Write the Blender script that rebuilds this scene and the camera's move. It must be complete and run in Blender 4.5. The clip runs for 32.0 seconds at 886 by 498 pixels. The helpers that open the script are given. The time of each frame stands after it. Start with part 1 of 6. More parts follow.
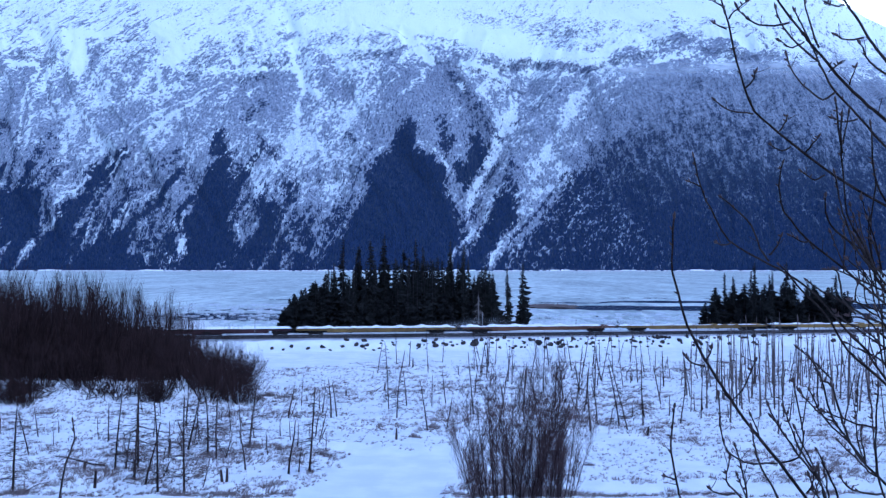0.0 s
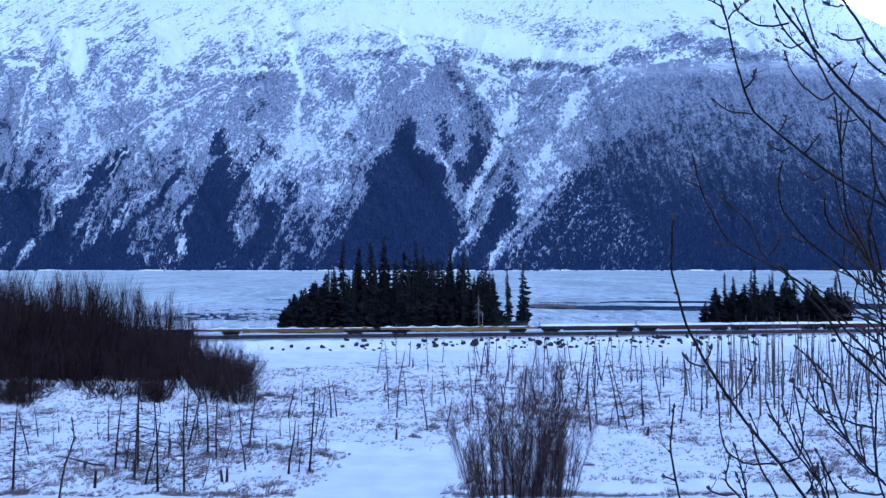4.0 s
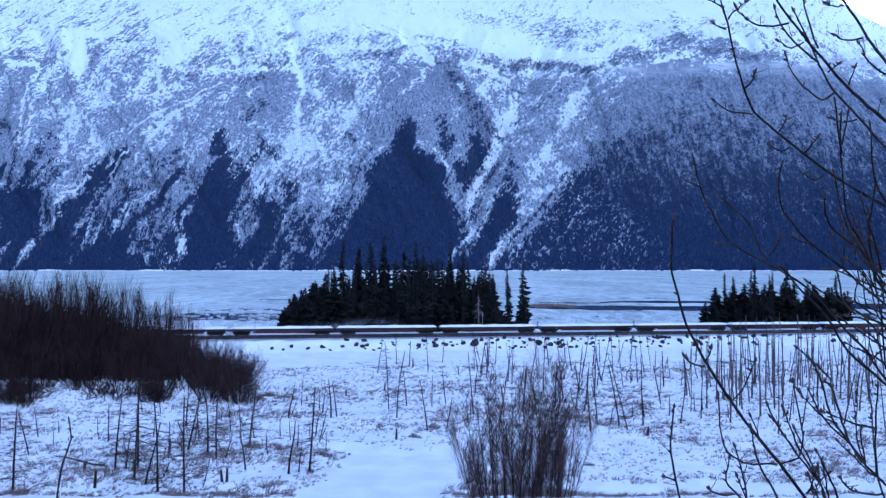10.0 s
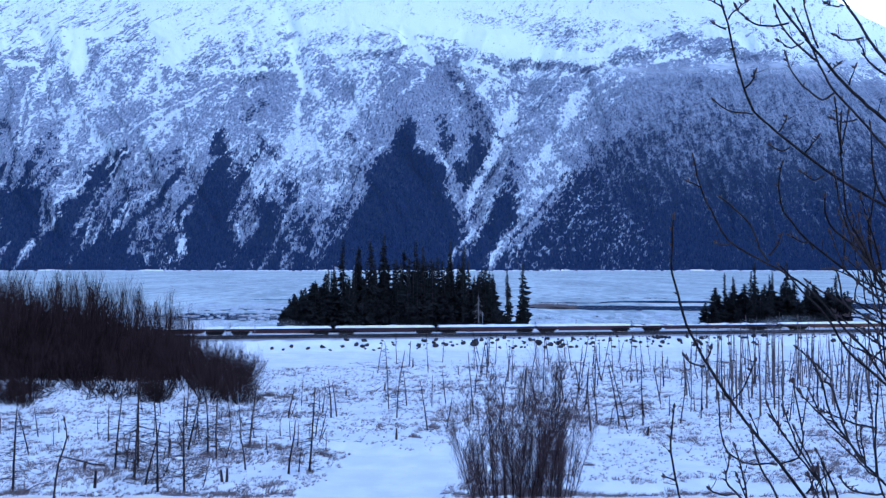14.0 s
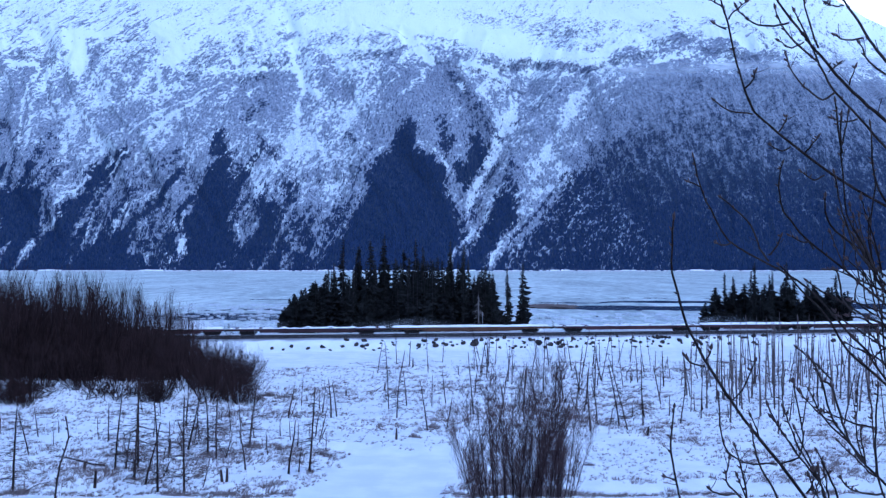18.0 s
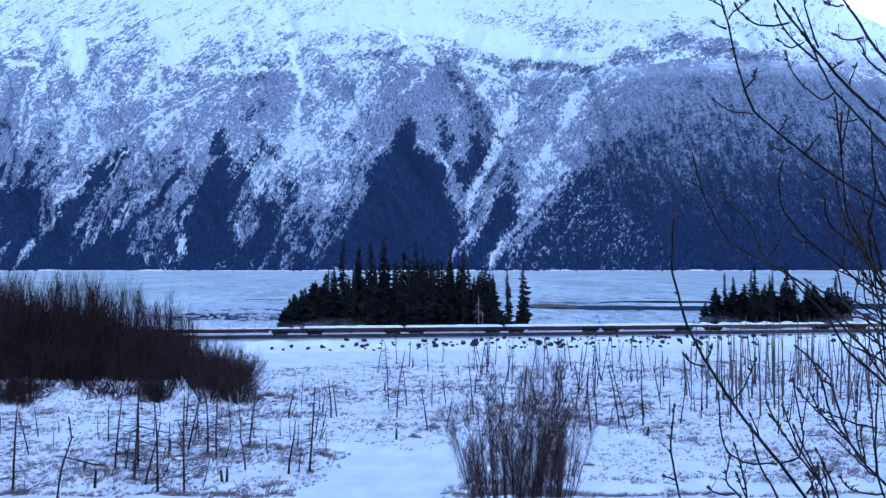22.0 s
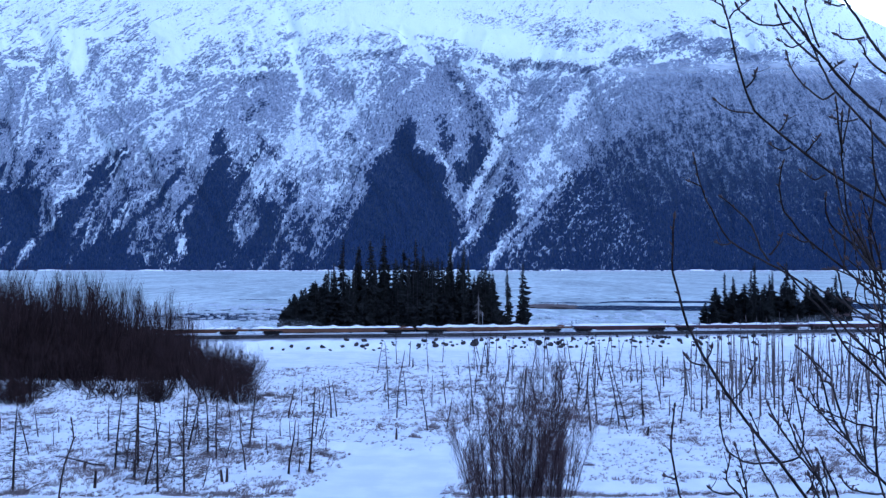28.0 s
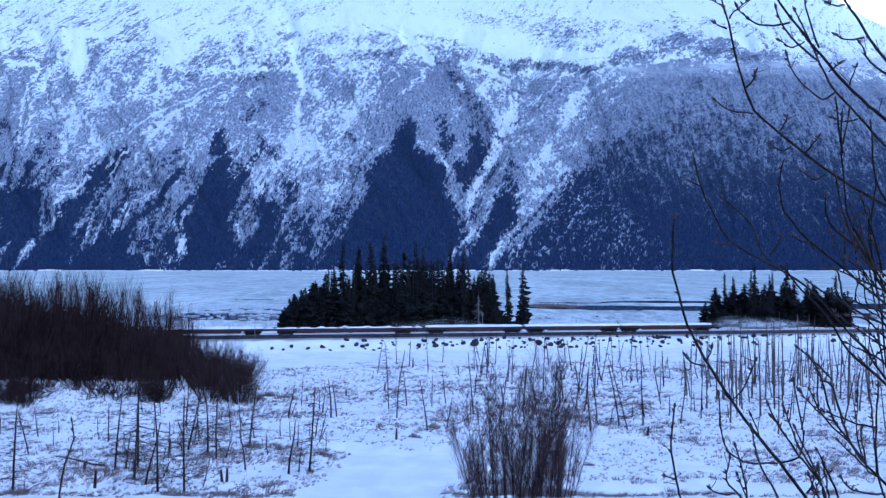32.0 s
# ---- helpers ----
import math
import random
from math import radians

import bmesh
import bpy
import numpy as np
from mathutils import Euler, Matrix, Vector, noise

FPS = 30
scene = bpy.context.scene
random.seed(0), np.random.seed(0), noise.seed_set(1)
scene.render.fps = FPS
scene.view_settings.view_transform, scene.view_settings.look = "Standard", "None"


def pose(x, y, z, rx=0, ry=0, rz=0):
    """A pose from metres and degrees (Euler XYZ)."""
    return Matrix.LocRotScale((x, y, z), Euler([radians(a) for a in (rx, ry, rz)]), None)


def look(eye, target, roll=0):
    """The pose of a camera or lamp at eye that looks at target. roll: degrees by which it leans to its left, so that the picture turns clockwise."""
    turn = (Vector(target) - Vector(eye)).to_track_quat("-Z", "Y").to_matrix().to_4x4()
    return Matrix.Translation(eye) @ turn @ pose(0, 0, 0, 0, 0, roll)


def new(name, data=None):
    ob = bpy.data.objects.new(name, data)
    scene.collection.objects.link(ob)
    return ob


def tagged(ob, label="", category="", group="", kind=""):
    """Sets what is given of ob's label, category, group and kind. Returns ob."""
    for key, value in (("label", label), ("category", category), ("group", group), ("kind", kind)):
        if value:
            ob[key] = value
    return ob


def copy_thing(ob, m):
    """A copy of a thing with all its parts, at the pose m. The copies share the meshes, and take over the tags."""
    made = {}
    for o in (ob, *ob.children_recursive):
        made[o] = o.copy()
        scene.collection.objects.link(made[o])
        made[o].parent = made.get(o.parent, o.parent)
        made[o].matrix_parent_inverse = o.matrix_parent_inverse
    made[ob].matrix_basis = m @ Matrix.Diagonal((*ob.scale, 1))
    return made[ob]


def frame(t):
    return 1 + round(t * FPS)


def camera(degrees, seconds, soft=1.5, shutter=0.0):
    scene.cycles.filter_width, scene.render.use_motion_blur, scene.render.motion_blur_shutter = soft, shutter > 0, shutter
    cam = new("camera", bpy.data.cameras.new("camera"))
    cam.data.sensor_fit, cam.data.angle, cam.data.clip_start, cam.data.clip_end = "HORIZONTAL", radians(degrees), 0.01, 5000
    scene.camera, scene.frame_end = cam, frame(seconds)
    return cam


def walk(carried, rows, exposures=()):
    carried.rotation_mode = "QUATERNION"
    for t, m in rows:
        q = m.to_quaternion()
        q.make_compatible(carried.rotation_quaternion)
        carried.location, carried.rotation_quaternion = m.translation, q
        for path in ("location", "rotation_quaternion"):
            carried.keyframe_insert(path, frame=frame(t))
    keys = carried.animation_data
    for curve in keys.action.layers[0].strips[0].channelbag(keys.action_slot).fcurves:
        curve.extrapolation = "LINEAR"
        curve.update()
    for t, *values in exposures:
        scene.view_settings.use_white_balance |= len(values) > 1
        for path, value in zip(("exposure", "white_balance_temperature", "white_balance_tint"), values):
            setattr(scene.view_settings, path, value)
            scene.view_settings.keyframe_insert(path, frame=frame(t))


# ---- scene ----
cam = camera(47.07, 32.0, soft=1.35, shutter=0.5)
EYE = Vector((0.0, 0.0, 15.0))
VIEW = look(EYE, (0.0, 100.0, 15.0 + 1.667))
walk(cam, [(0.0, VIEW), (32.0, VIEW)], exposures=[(0.0, 0.08, 4130, 14), (32.0, 0.08, 4130, 14)])

# ---- sky and light: dusk, a soft overcast glow from behind the camera ----
world = bpy.data.worlds.new("sky")
scene.world = world
world.use_nodes = True
wn = world.node_tree
sky = wn.nodes.new("ShaderNodeTexSky")
sky.sky_type = "NISHITA"
sky.sun_disc = False
SUN_RISE, SUN_TURN = radians(58.0), radians(155.0)
sky.sun_elevation, sky.sun_rotation = SUN_RISE, SUN_TURN
sky.altitude, sky.air_density, sky.dust_density, sky.ozone_density = 50, 1.0, 5.0, 1.6
wn.links.new(sky.outputs[0], wn.nodes["Background"].inputs[0])
wn.nodes["Background"].inputs[1].default_value = 0.1
sun = new("sun", bpy.data.lights.new("sun", "SUN"))
sun.data.energy, sun.data.angle, sun.data.color = 0.75, radians(70), (1.0, 0.97, 0.93)
sun.matrix_basis = look((0, 0, 0), (math.sin(SUN_TURN) * -math.cos(SUN_RISE), math.cos(SUN_TURN) * -math.cos(SUN_RISE), -math.sin(SUN_RISE)))


# ---- materials ----
def material(name, rough=0.8, metal=0.0):
    m = bpy.data.materials.new(name)
    m.use_nodes = True
    b = m.node_tree.nodes["Principled BSDF"]
    b.inputs["Roughness"].default_value, b.inputs["Metallic"].default_value = rough, metal
    b.inputs["Specular IOR Level"].default_value = 0.3
    return m, m.node_tree, b


def node(nt, kind, **given):
    n = nt.nodes.new(kind)
    for key, value in given.items():
        n.inputs[key.replace("_", " ")].default_value = value
    return n


def noise_of(nt, scale, detail=4.0, rough=0.55, stretch=(1, 1, 1), turn=(0, 0, 0)):
    co = nt.nodes.new("ShaderNodeTexCoord")
    mp = nt.nodes.new("ShaderNodeMapping")
    mp.inputs["Scale"].default_value = stretch
    mp.inputs["Rotation"].default_value = turn
    nt.links.new(co.outputs["Object"], mp.inputs["Vector"])
    n = node(nt, "ShaderNodeTexNoise", Scale=scale, Detail=detail, Roughness=rough)
    nt.links.new(mp.outputs[0], n.inputs["Vector"])
    return n.outputs["Fac"]


def ramp(nt, value, lo, hi):
    r = nt.nodes.new("ShaderNodeMapRange")
    r.interpolation_type = "SMOOTHSTEP"
    r.inputs["From Min"].default_value, r.inputs["From Max"].default_value = lo, hi
    nt.links.new(value, r.inputs["Value"])
    return r.outputs[0]


def blend(nt, fac, a, b):
    m = nt.nodes.new("ShaderNodeMix")
    m.data_type = "RGBA"
    for socket, value in ((m.inputs[0], fac), (m.inputs[6], a), (m.inputs[7], b)):
        if isinstance(value, (tuple, float)):
            socket.default_value = (*value, 1) if isinstance(value, tuple) else value
        else:
            nt.links.new(value, socket)
    return m.outputs[2]


def calc(nt, how, a, b):
    m = nt.nodes.new("ShaderNodeMath")
    m.operation = how
    for socket, value in zip(m.inputs, (a, b)):
        if isinstance(value, (int, float)):
            socket.default_value = value
        else:
            nt.links.new(value, socket)
    return m.outputs[0]


def bump(nt, b, height, strength, distance):
    n = node(nt, "ShaderNodeBump", Strength=strength, Distance=distance)
    nt.links.new(height, n.inputs["Height"])
    nt.links.new(n.outputs[0], b.inputs["Normal"])


def mottled(name, dark, light, scale, rough=0.85, metal=0.0, relief=0.0, fine=6.0, per_object=True, stretch=(1, 1, 1)):
    """Two colours mixed by coarse and fine noise, a little different on every thing."""
    m, nt, b = material(name, rough, metal)
    f = calc(nt, "ADD", calc(nt, "MULTIPLY", noise_of(nt, scale, stretch=stretch), 0.6), calc(nt, "MULTIPLY", noise_of(nt, scale * fine, 3, stretch=stretch), 0.4))
    if per_object:
        info = nt.nodes.new("ShaderNodeObjectInfo")
        f = calc(nt, "ADD", f, calc(nt, "MULTIPLY", calc(nt, "SUBTRACT", info.outputs["Random"], 0.5), 0.22))
    nt.links.new(blend(nt, ramp(nt, f, 0.34, 0.66), dark, light), b.inputs["Base Color"])
    if relief:
        bump(nt, b, f, 0.6, relief)
    return m


def flecked(name, dark, light):
    """For woods, grass and other joined stuff: each island has its own tone."""
    m, nt, b = material(name, 0.95)
    g = nt.nodes.new("ShaderNodeNewGeometry")
    f = calc(nt, "ADD", calc(nt, "MULTIPLY", g.outputs["Random Per Island"], 0.7), calc(nt, "MULTIPLY", noise_of(nt, 0.05), 0.3))
    nt.links.new(blend(nt, f, dark, light), b.inputs["Base Color"])
    return m


def ground_material():
    m, nt, b = material("marsh_snow", 0.75)
    att = nt.nodes.new("ShaderNodeAttribute")
    att.attribute_name = "gravel"
    tuft = nt.nodes.new("ShaderNodeAttribute")
    tuft.attribute_name = "tufted"
    coarse, fine = noise_of(nt, 0.35, 5), noise_of(nt, 3.2, 4, 0.65)
    white = blend(nt, ramp(nt, coarse, 0.35, 0.7), (0.7, 0.74, 0.785), (0.82, 0.845, 0.87))
    litter = calc(nt, "MULTIPLY", ramp(nt, calc(nt, "ADD", calc(nt, "MULTIPLY", coarse, 0.45), calc(nt, "MULTIPLY", fine, 0.55)), 0.53, 0.66), tuft.outputs["Fac"])
    white = blend(nt, calc(nt, "MULTIPLY", litter, 0.12), white, (0.2, 0.17, 0.16))
    stone = blend(nt, ramp(nt, noise_of(nt, 9, 4, 0.7), 0.35, 0.65), (0.15, 0.15, 0.165), (0.36, 0.36, 0.385))
    dusted = blend(nt, ramp(nt, noise_of(nt, 1.3, 5, 0.7), 0.54, 0.76), stone, (0.7, 0.73, 0.77))
    nt.links.new(blend(nt, att.outputs["Fac"], white, dusted), b.inputs["Base Color"])
    bump(nt, b, fine, 0.5, 0.12)
    return m


def mountain_material():
    """Snow, leafless scrub and dark woodland floor, by the cover that the mesh carries, with a fine grain; scrub and
    floor are tinted blue for haze.
    """
    m, nt, b = material("mountain_cover", 0.9)
    wood = nt.nodes.new("ShaderNodeAttribute")
    wood.attribute_name = "woods"
    bare = nt.nodes.new("ShaderNodeAttribute")
    bare.attribute_name = "bare"
    speck = noise_of(nt, 0.15, 4, 0.7, (1, 0.4, 0.5))
    grain = noise_of(nt, 0.34, 3, 0.7, (1, 0.25, 0.3))
    wiggle = calc(nt, "ADD", calc(nt, "MULTIPLY", calc(nt, "SUBTRACT", speck, 0.5), 1.3), calc(nt, "MULTIPLY", calc(nt, "SUBTRACT", grain, 0.5), 0.8))
    brush = nt.nodes.new("ShaderNodeAttribute")
    brush.attribute_name = "brush"
    # scrub bluer than the near brush: distance haze mixed into its two tones
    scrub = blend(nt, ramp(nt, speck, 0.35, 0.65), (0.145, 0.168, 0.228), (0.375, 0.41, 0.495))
    snow = blend(nt, calc(nt, "MULTIPLY", brush.outputs["Fac"], ramp(nt, grain, 0.2, 0.75)), (0.91, 0.98, 0.97), (0.52, 0.57, 0.63))
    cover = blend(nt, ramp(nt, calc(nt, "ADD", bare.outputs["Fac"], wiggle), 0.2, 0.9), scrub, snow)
    # navy woodland floor, the blue of the haze painted into the base colour
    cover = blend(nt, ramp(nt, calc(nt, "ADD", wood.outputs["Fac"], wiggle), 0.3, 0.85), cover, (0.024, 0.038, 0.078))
    nt.links.new(cover, b.inputs["Base Color"])
    bump(nt, b, speck, 0.8, 8.0)
    return m


def water_material():
    m, nt, b = material("sea_ice", 0.45)
    lead = nt.nodes.new("ShaderNodeAttribute")
    lead.attribute_name = "lead"
    far = noise_of(nt, 0.02, 6, 0.7, (1.0, 0.2, 1))
    plates = noise_of(nt, 0.16, 6, 0.75, (1.0, 0.25, 1))
    rough = noise_of(nt, 0.045, 6, 0.75, (1.0, 0.3, 1))
    f = calc(nt, "ADD", calc(nt, "MULTIPLY", rough, 0.5), calc(nt, "MULTIPLY", plates, 0.5))
    f = calc(nt, "SUBTRACT", f, calc(nt, "MULTIPLY", lead.outputs["Fac"], 0.34))
    ice = blend(nt, ramp(nt, calc(nt, "ADD", calc(nt, "MULTIPLY", plates, 0.6), calc(nt, "MULTIPLY", far, 0.4)), 0.4, 0.6), (0.27, 0.32, 0.33), (0.69, 0.76, 0.74))
    frozen = ramp(nt, f, 0.24, 0.34)
    nt.links.new(blend(nt, frozen, (0.03, 0.038, 0.05), ice), b.inputs["Base Color"])
    nt.links.new(calc(nt, "ADD", calc(nt, "MULTIPLY", frozen, 0.36), 0.09), b.inputs["Roughness"])
    bump(nt, b, plates, 0.6, 0.4)
    return m


def mist_material(name, scale, most):
    """Thin vapour or blown snow: mostly see-through, lit from both sides."""
    m, nt, b = material(name, 1.0)
    nt.nodes.remove(b)
    body, back, clear = nt.nodes.new("ShaderNodeBsdfDiffuse"), nt.nodes.new("ShaderNodeBsdfTranslucent"), nt.nodes.new("ShaderNodeBsdfTransparent")
    both, mixed = node(nt, "ShaderNodeMixShader", Fac=0.5), nt.nodes.new("ShaderNodeMixShader")
    for n in (body, back):
        n.inputs[0].default_value = (0.9, 0.92, 0.94, 1)
    nt.links.new(body.outputs[0], both.inputs[1])
    nt.links.new(back.outputs[0], both.inputs[2])
    nt.links.new(clear.outputs[0], mixed.inputs[1])
    nt.links.new(both.outputs[0], mixed.inputs[2])
    f = noise_of(nt, scale, 5, 0.6, (0.6, 1, 1.6))
    fade = nt.nodes.new("ShaderNodeAttribute")
    fade.attribute_name = "fade"
    nt.links.new(calc(nt, "MULTIPLY", calc(nt, "MULTIPLY", ramp(nt, f, 0.3, 0.75), fade.outputs["Fac"]), most), mixed.inputs[0])
    nt.links.new(mixed.outputs[0], nt.nodes["Material Output"].inputs[0])
    return m


MIST, POWDER, HAZE = mist_material("low_cloud", 0.012, 0.8), mist_material("blown_snow", 0.45, 0.9), mist_material("snow_veil", 0.4, 0.3)
SNOW_GROUND, MOUNTAIN, SEA_ICE = ground_material(), mountain_material(), water_material()
SNOW = mottled("fresh_snow", (0.78, 0.8, 0.83), (0.88, 0.9, 0.92), 0.8, 0.7, relief=0.03)
FLOE = mottled("ice_floe", (0.5, 0.54, 0.6), (0.78, 0.8, 0.84), 0.2, 0.6)
# Spruce turned navy: the blue haze of distance is put into this colour.
HAZED_WOODS = flecked("hazed_spruce_woods", (0.014, 0.023, 0.064), (0.036, 0.053, 0.118))
DRY_GRASS = flecked("dry_sedge", (0.085, 0.066, 0.066), (0.24, 0.2, 0.195))
def dull(m):
    m.node_tree.nodes["Principled BSDF"].inputs["Specular IOR Level"].default_value = 0.02
    return m


NEEDLES = mottled("spruce_needles", (0.017, 0.017, 0.019), (0.03, 0.031, 0.03), 0.6, 0.9)
dull(NEEDLES)
BARK = mottled("spruce_bark", (0.035, 0.03, 0.028), (0.09, 0.08, 0.075), 2.0, 0.9)
DEADWOOD = mottled("weathered_deadwood", (0.018, 0.0135, 0.0135), (0.068, 0.051, 0.048), 1.4, 0.9, stretch=(1, 1, 0.3))
GREYWOOD = mottled("silvered_deadwood", (0.06, 0.048, 0.047), (0.17, 0.138, 0.13), 1.4, 0.9, stretch=(1, 1, 0.3))
ALDER = mottled("alder_bark", (0.011, 0.008, 0.009), (0.038, 0.028, 0.028), 1.2, 0.9)
WILLOW = mottled("willow_bark", (0.009, 0.007, 0.009), (0.032, 0.024, 0.026), 1.2, 0.85)
WILLOW_TWIG = mottled("willow_twigs", (0.038, 0.026, 0.029), (0.108, 0.076, 0.074), 0.7, 0.85)
ALDER_TWIG = mottled("alder_twigs", (0.016, 0.0105, 0.0105), (0.054, 0.035, 0.033), 0.7, 0.9)
COTTONWOOD = mottled("cottonwood_bark", (0.013, 0.01, 0.01), (0.046, 0.037, 0.034), 14.0, 0.8, relief=0.001)
BUD = mottled("winter_bud", (0.025, 0.014, 0.012), (0.06, 0.035, 0.03), 40.0, 0.6)
ROCK = mottled("dark_boulder", (0.012, 0.011, 0.012), (0.06, 0.052, 0.05), 1.5, 0.85, relief=0.05)
STEEL = mottled("rail_steel", (0.05, 0.046, 0.05), (0.16, 0.15, 0.155), 3.0, 0.5, 0.6)
TIE = mottled("creosoted_tie", (0.1, 0.095, 0.095), (0.32, 0.32, 0.33), 3.0, 0.9)
IRON = mottled("grimy_iron", (0.007, 0.006, 0.007), (0.022, 0.018, 0.019), 2.0, 0.7, 0.2)
YELLOW = mottled("weathered_yellow_paint", (0.115, 0.076, 0.026), (0.25, 0.17, 0.05), 0.7, 0.6)
MAROON = mottled("oxide_red_paint", (0.026, 0.012, 0.016), (0.062, 0.026, 0.032), 0.7, 0.65)
RUST = mottled("rusty_orange_paint", (0.065, 0.033, 0.02), (0.14, 0.07, 0.038), 0.7, 0.7)
POLE_GREY = mottled("galvanised_pole", (0.2, 0.2, 0.2), (0.34, 0.34, 0.35), 3.0, 0.5, 0.6)

for m in (ALDER, ALDER_TWIG, WILLOW, WILLOW_TWIG, DEADWOOD, COTTONWOOD, HAZED_WOODS):
    dull(m)


# ---- building tools ----
class Geo:
    """Vertices and faces gathered for one mesh."""

    def __init__(self):
        self.v, self.f = [], []

    def tube(self, points, radii, sides=5, cap=True):
        base = len(self.v)
        pts = [Vector(p) for p in points]
        for i, p in enumerate(pts):
            way = (pts[min(i + 1, len(pts) - 1)] - pts[max(i - 1, 0)]).normalized()
            side = way.cross(Vector((0.31, 0.94, 0.12))).normalized()
            up = way.cross(side)
            for k in range(sides):
                a = 2 * math.pi * k / sides
                self.v.append(p + (side * math.cos(a) + up * math.sin(a)) * radii[i])
        for i in range(len(pts) - 1):
            for k in range(sides):
                a, b = base + i * sides + k, base + i * sides + (k + 1) % sides
                self.f.append((a, b, b + sides, a + sides))
        if cap:
            self.f.append(tuple(base + k for k in range(sides))[::-1])
            self.f.append(tuple(base + (len(pts) - 1) * sides + k for k in range(sides)))

    def box(self, x0, y0, z0, x1, y1, z1, inset=0.0):
        b = len(self.v)
        for z, i in ((z0, 0.0), (z1, inset)):
            self.v += [Vector((x0 + i, y0 + i, z)), Vector((x1 - i, y0 + i, z)), Vector((x1 - i, y1 - i, z)), Vector((x0 + i, y1 - i, z))]
        self.f += [(b + 3, b + 2, b + 1, b), (b + 4, b + 5, b + 6, b + 7)]
        self.f += [(b + k, b + (k + 1) % 4, b + 4 + (k + 1) % 4, b + 4 + k) for k in range(4)]

    def tri(self, a, b, c):
        n = len(self.v)
        self.v += [a, b, c]
        self.f.append((n, n + 1, n + 2))

    def mesh(self, name, mat, smooth=False):
        me = bpy.data.meshes.new(name)
        me.from_pydata([tuple(p) for p in self.v], [], self.f)
        me.materials.append(mat)
        if smooth:
            me.polygons.foreach_set("use_smooth", [True] * len(me.polygons))
        me.update()
        return me


def thing(name, at, label, category, group="", kind=""):
    ob = new(name)
    ob.matrix_basis = at
    return tagged(ob, label, category, group, kind)


def part(name, geo, mat, parent, label="", smooth=False, at=None):
    ob = new(name, geo if isinstance(geo, bpy.types.Mesh) else geo.mesh(name, mat, smooth))
    ob.parent = parent
    if at is not None:
        ob.matrix_basis = at
    return tagged(ob, label)


def single(name, geo, mat, label, category, group="", kind="", smooth=False):
    return tagged(new(name, geo.mesh(name, mat, smooth)), label, category, group, kind)


def lattice(x, y, seed):
    """Smooth value noise from 0 to 1 on arrays."""
    xi, yi = np.floor(x).astype(np.int64), np.floor(y).astype(np.int64)
    fx, fy = x - xi, y - yi
    fx, fy = fx * fx * (3 - 2 * fx), fy * fy * (3 - 2 * fy)

    def h(a, b):
        n = (a * 374761393 + b * 668265263 + seed * 982451653) & 0xFFFFFFFF
        n = ((n ^ (n >> 13)) * 1274126177) & 0xFFFFFFFF
        return ((n ^ (n >> 16)) & 0xFFFF) / 65535.0

    return (h(xi, yi) * (1 - fx) + h(xi + 1, yi) * fx) * (1 - fy) + (h(xi, yi + 1) * (1 - fx) + h(xi + 1, yi + 1) * fx) * fy


def fractal(x, y, seed, octaves=4, gain=0.5):
    total, amp, norm = np.zeros_like(x), 1.0, 0.0
    for k in range(octaves):
        total, norm = total + amp * lattice(x * 2 ** k, y * 2 ** k, seed + k), norm + amp
        amp *= gain
    return total / norm


def step(v, lo, hi):
    t = np.clip((v - lo) / (hi - lo), 0, 1)
    return t * t * (3 - 2 * t)


def capsule(x, y, x0, y0, x1, y1):
    """Distance from a line between two points."""
    dx, dy = x1 - x0, y1 - y0
    t = np.clip(((x - x0) * dx + (y - y0) * dy) / max(dx * dx + dy * dy, 1e-6), 0, 1)
    return np.hypot(x - x0 - t * dx, y - y0 - t * dy)


def sheet(name, x, y, z, mat, smooth=True):
    """A mesh from arrays of rows and columns."""
    rows, cols = x.shape
    me = bpy.data.meshes.new(name)
    me.vertices.add(rows * cols)
    me.vertices.foreach_set("co", np.stack([x, y, z], -1).astype(np.float32).ravel())
    i = np.arange(rows * cols).reshape(rows, cols)
    quads = np.stack([i[:-1, :-1], i[:-1, 1:], i[1:, 1:], i[1:, :-1]], -1).reshape(-1, 4)
    me.loops.add(quads.size)
    me.loops.foreach_set("vertex_index", quads.ravel().astype(np.int32))
    me.polygons.add(len(quads))
    me.polygons.foreach_set("loop_start", np.arange(0, quads.size, 4, dtype=np.int32))
    me.polygons.foreach_set("use_smooth", np.full(len(quads), smooth))
    me.materials.append(mat)
    me.update()
    me.validate()
    return me


def stuff_mesh(name, verts, tris, mat):
    me = bpy.data.meshes.new(name)
    me.vertices.add(len(verts))
    me.vertices.foreach_set("co", verts.astype(np.float32).ravel())
    me.loops.add(tris.size)
    me.loops.foreach_set("vertex_index", tris.ravel().astype(np.int32))
    me.polygons.add(len(tris))
    me.polygons.foreach_set("loop_start", np.arange(0, tris.size, 3, dtype=np.int32))
    me.materials.append(mat)
    me.update()
    me.validate()
    return me


# ---- ground ----
TRACK = np.array((-29.3, 173.4))
ALONG = np.array((0.98915, 0.14688))
RAIL_TOP = 3.2


def off_track(x, y):
    return -(x - TRACK[0]) * ALONG[1] + (y - TRACK[1]) * ALONG[0]


POOLS = ((-5.0, 58.0, -2.5, 71.0, 4.2), (-2.5, 73.0, -6.5, 77.0, 1.6), (-2.0, 73.0, 1.5, 76.0, 2.0), (9.0, 63.2, 32.0, 62.0, 1.7))


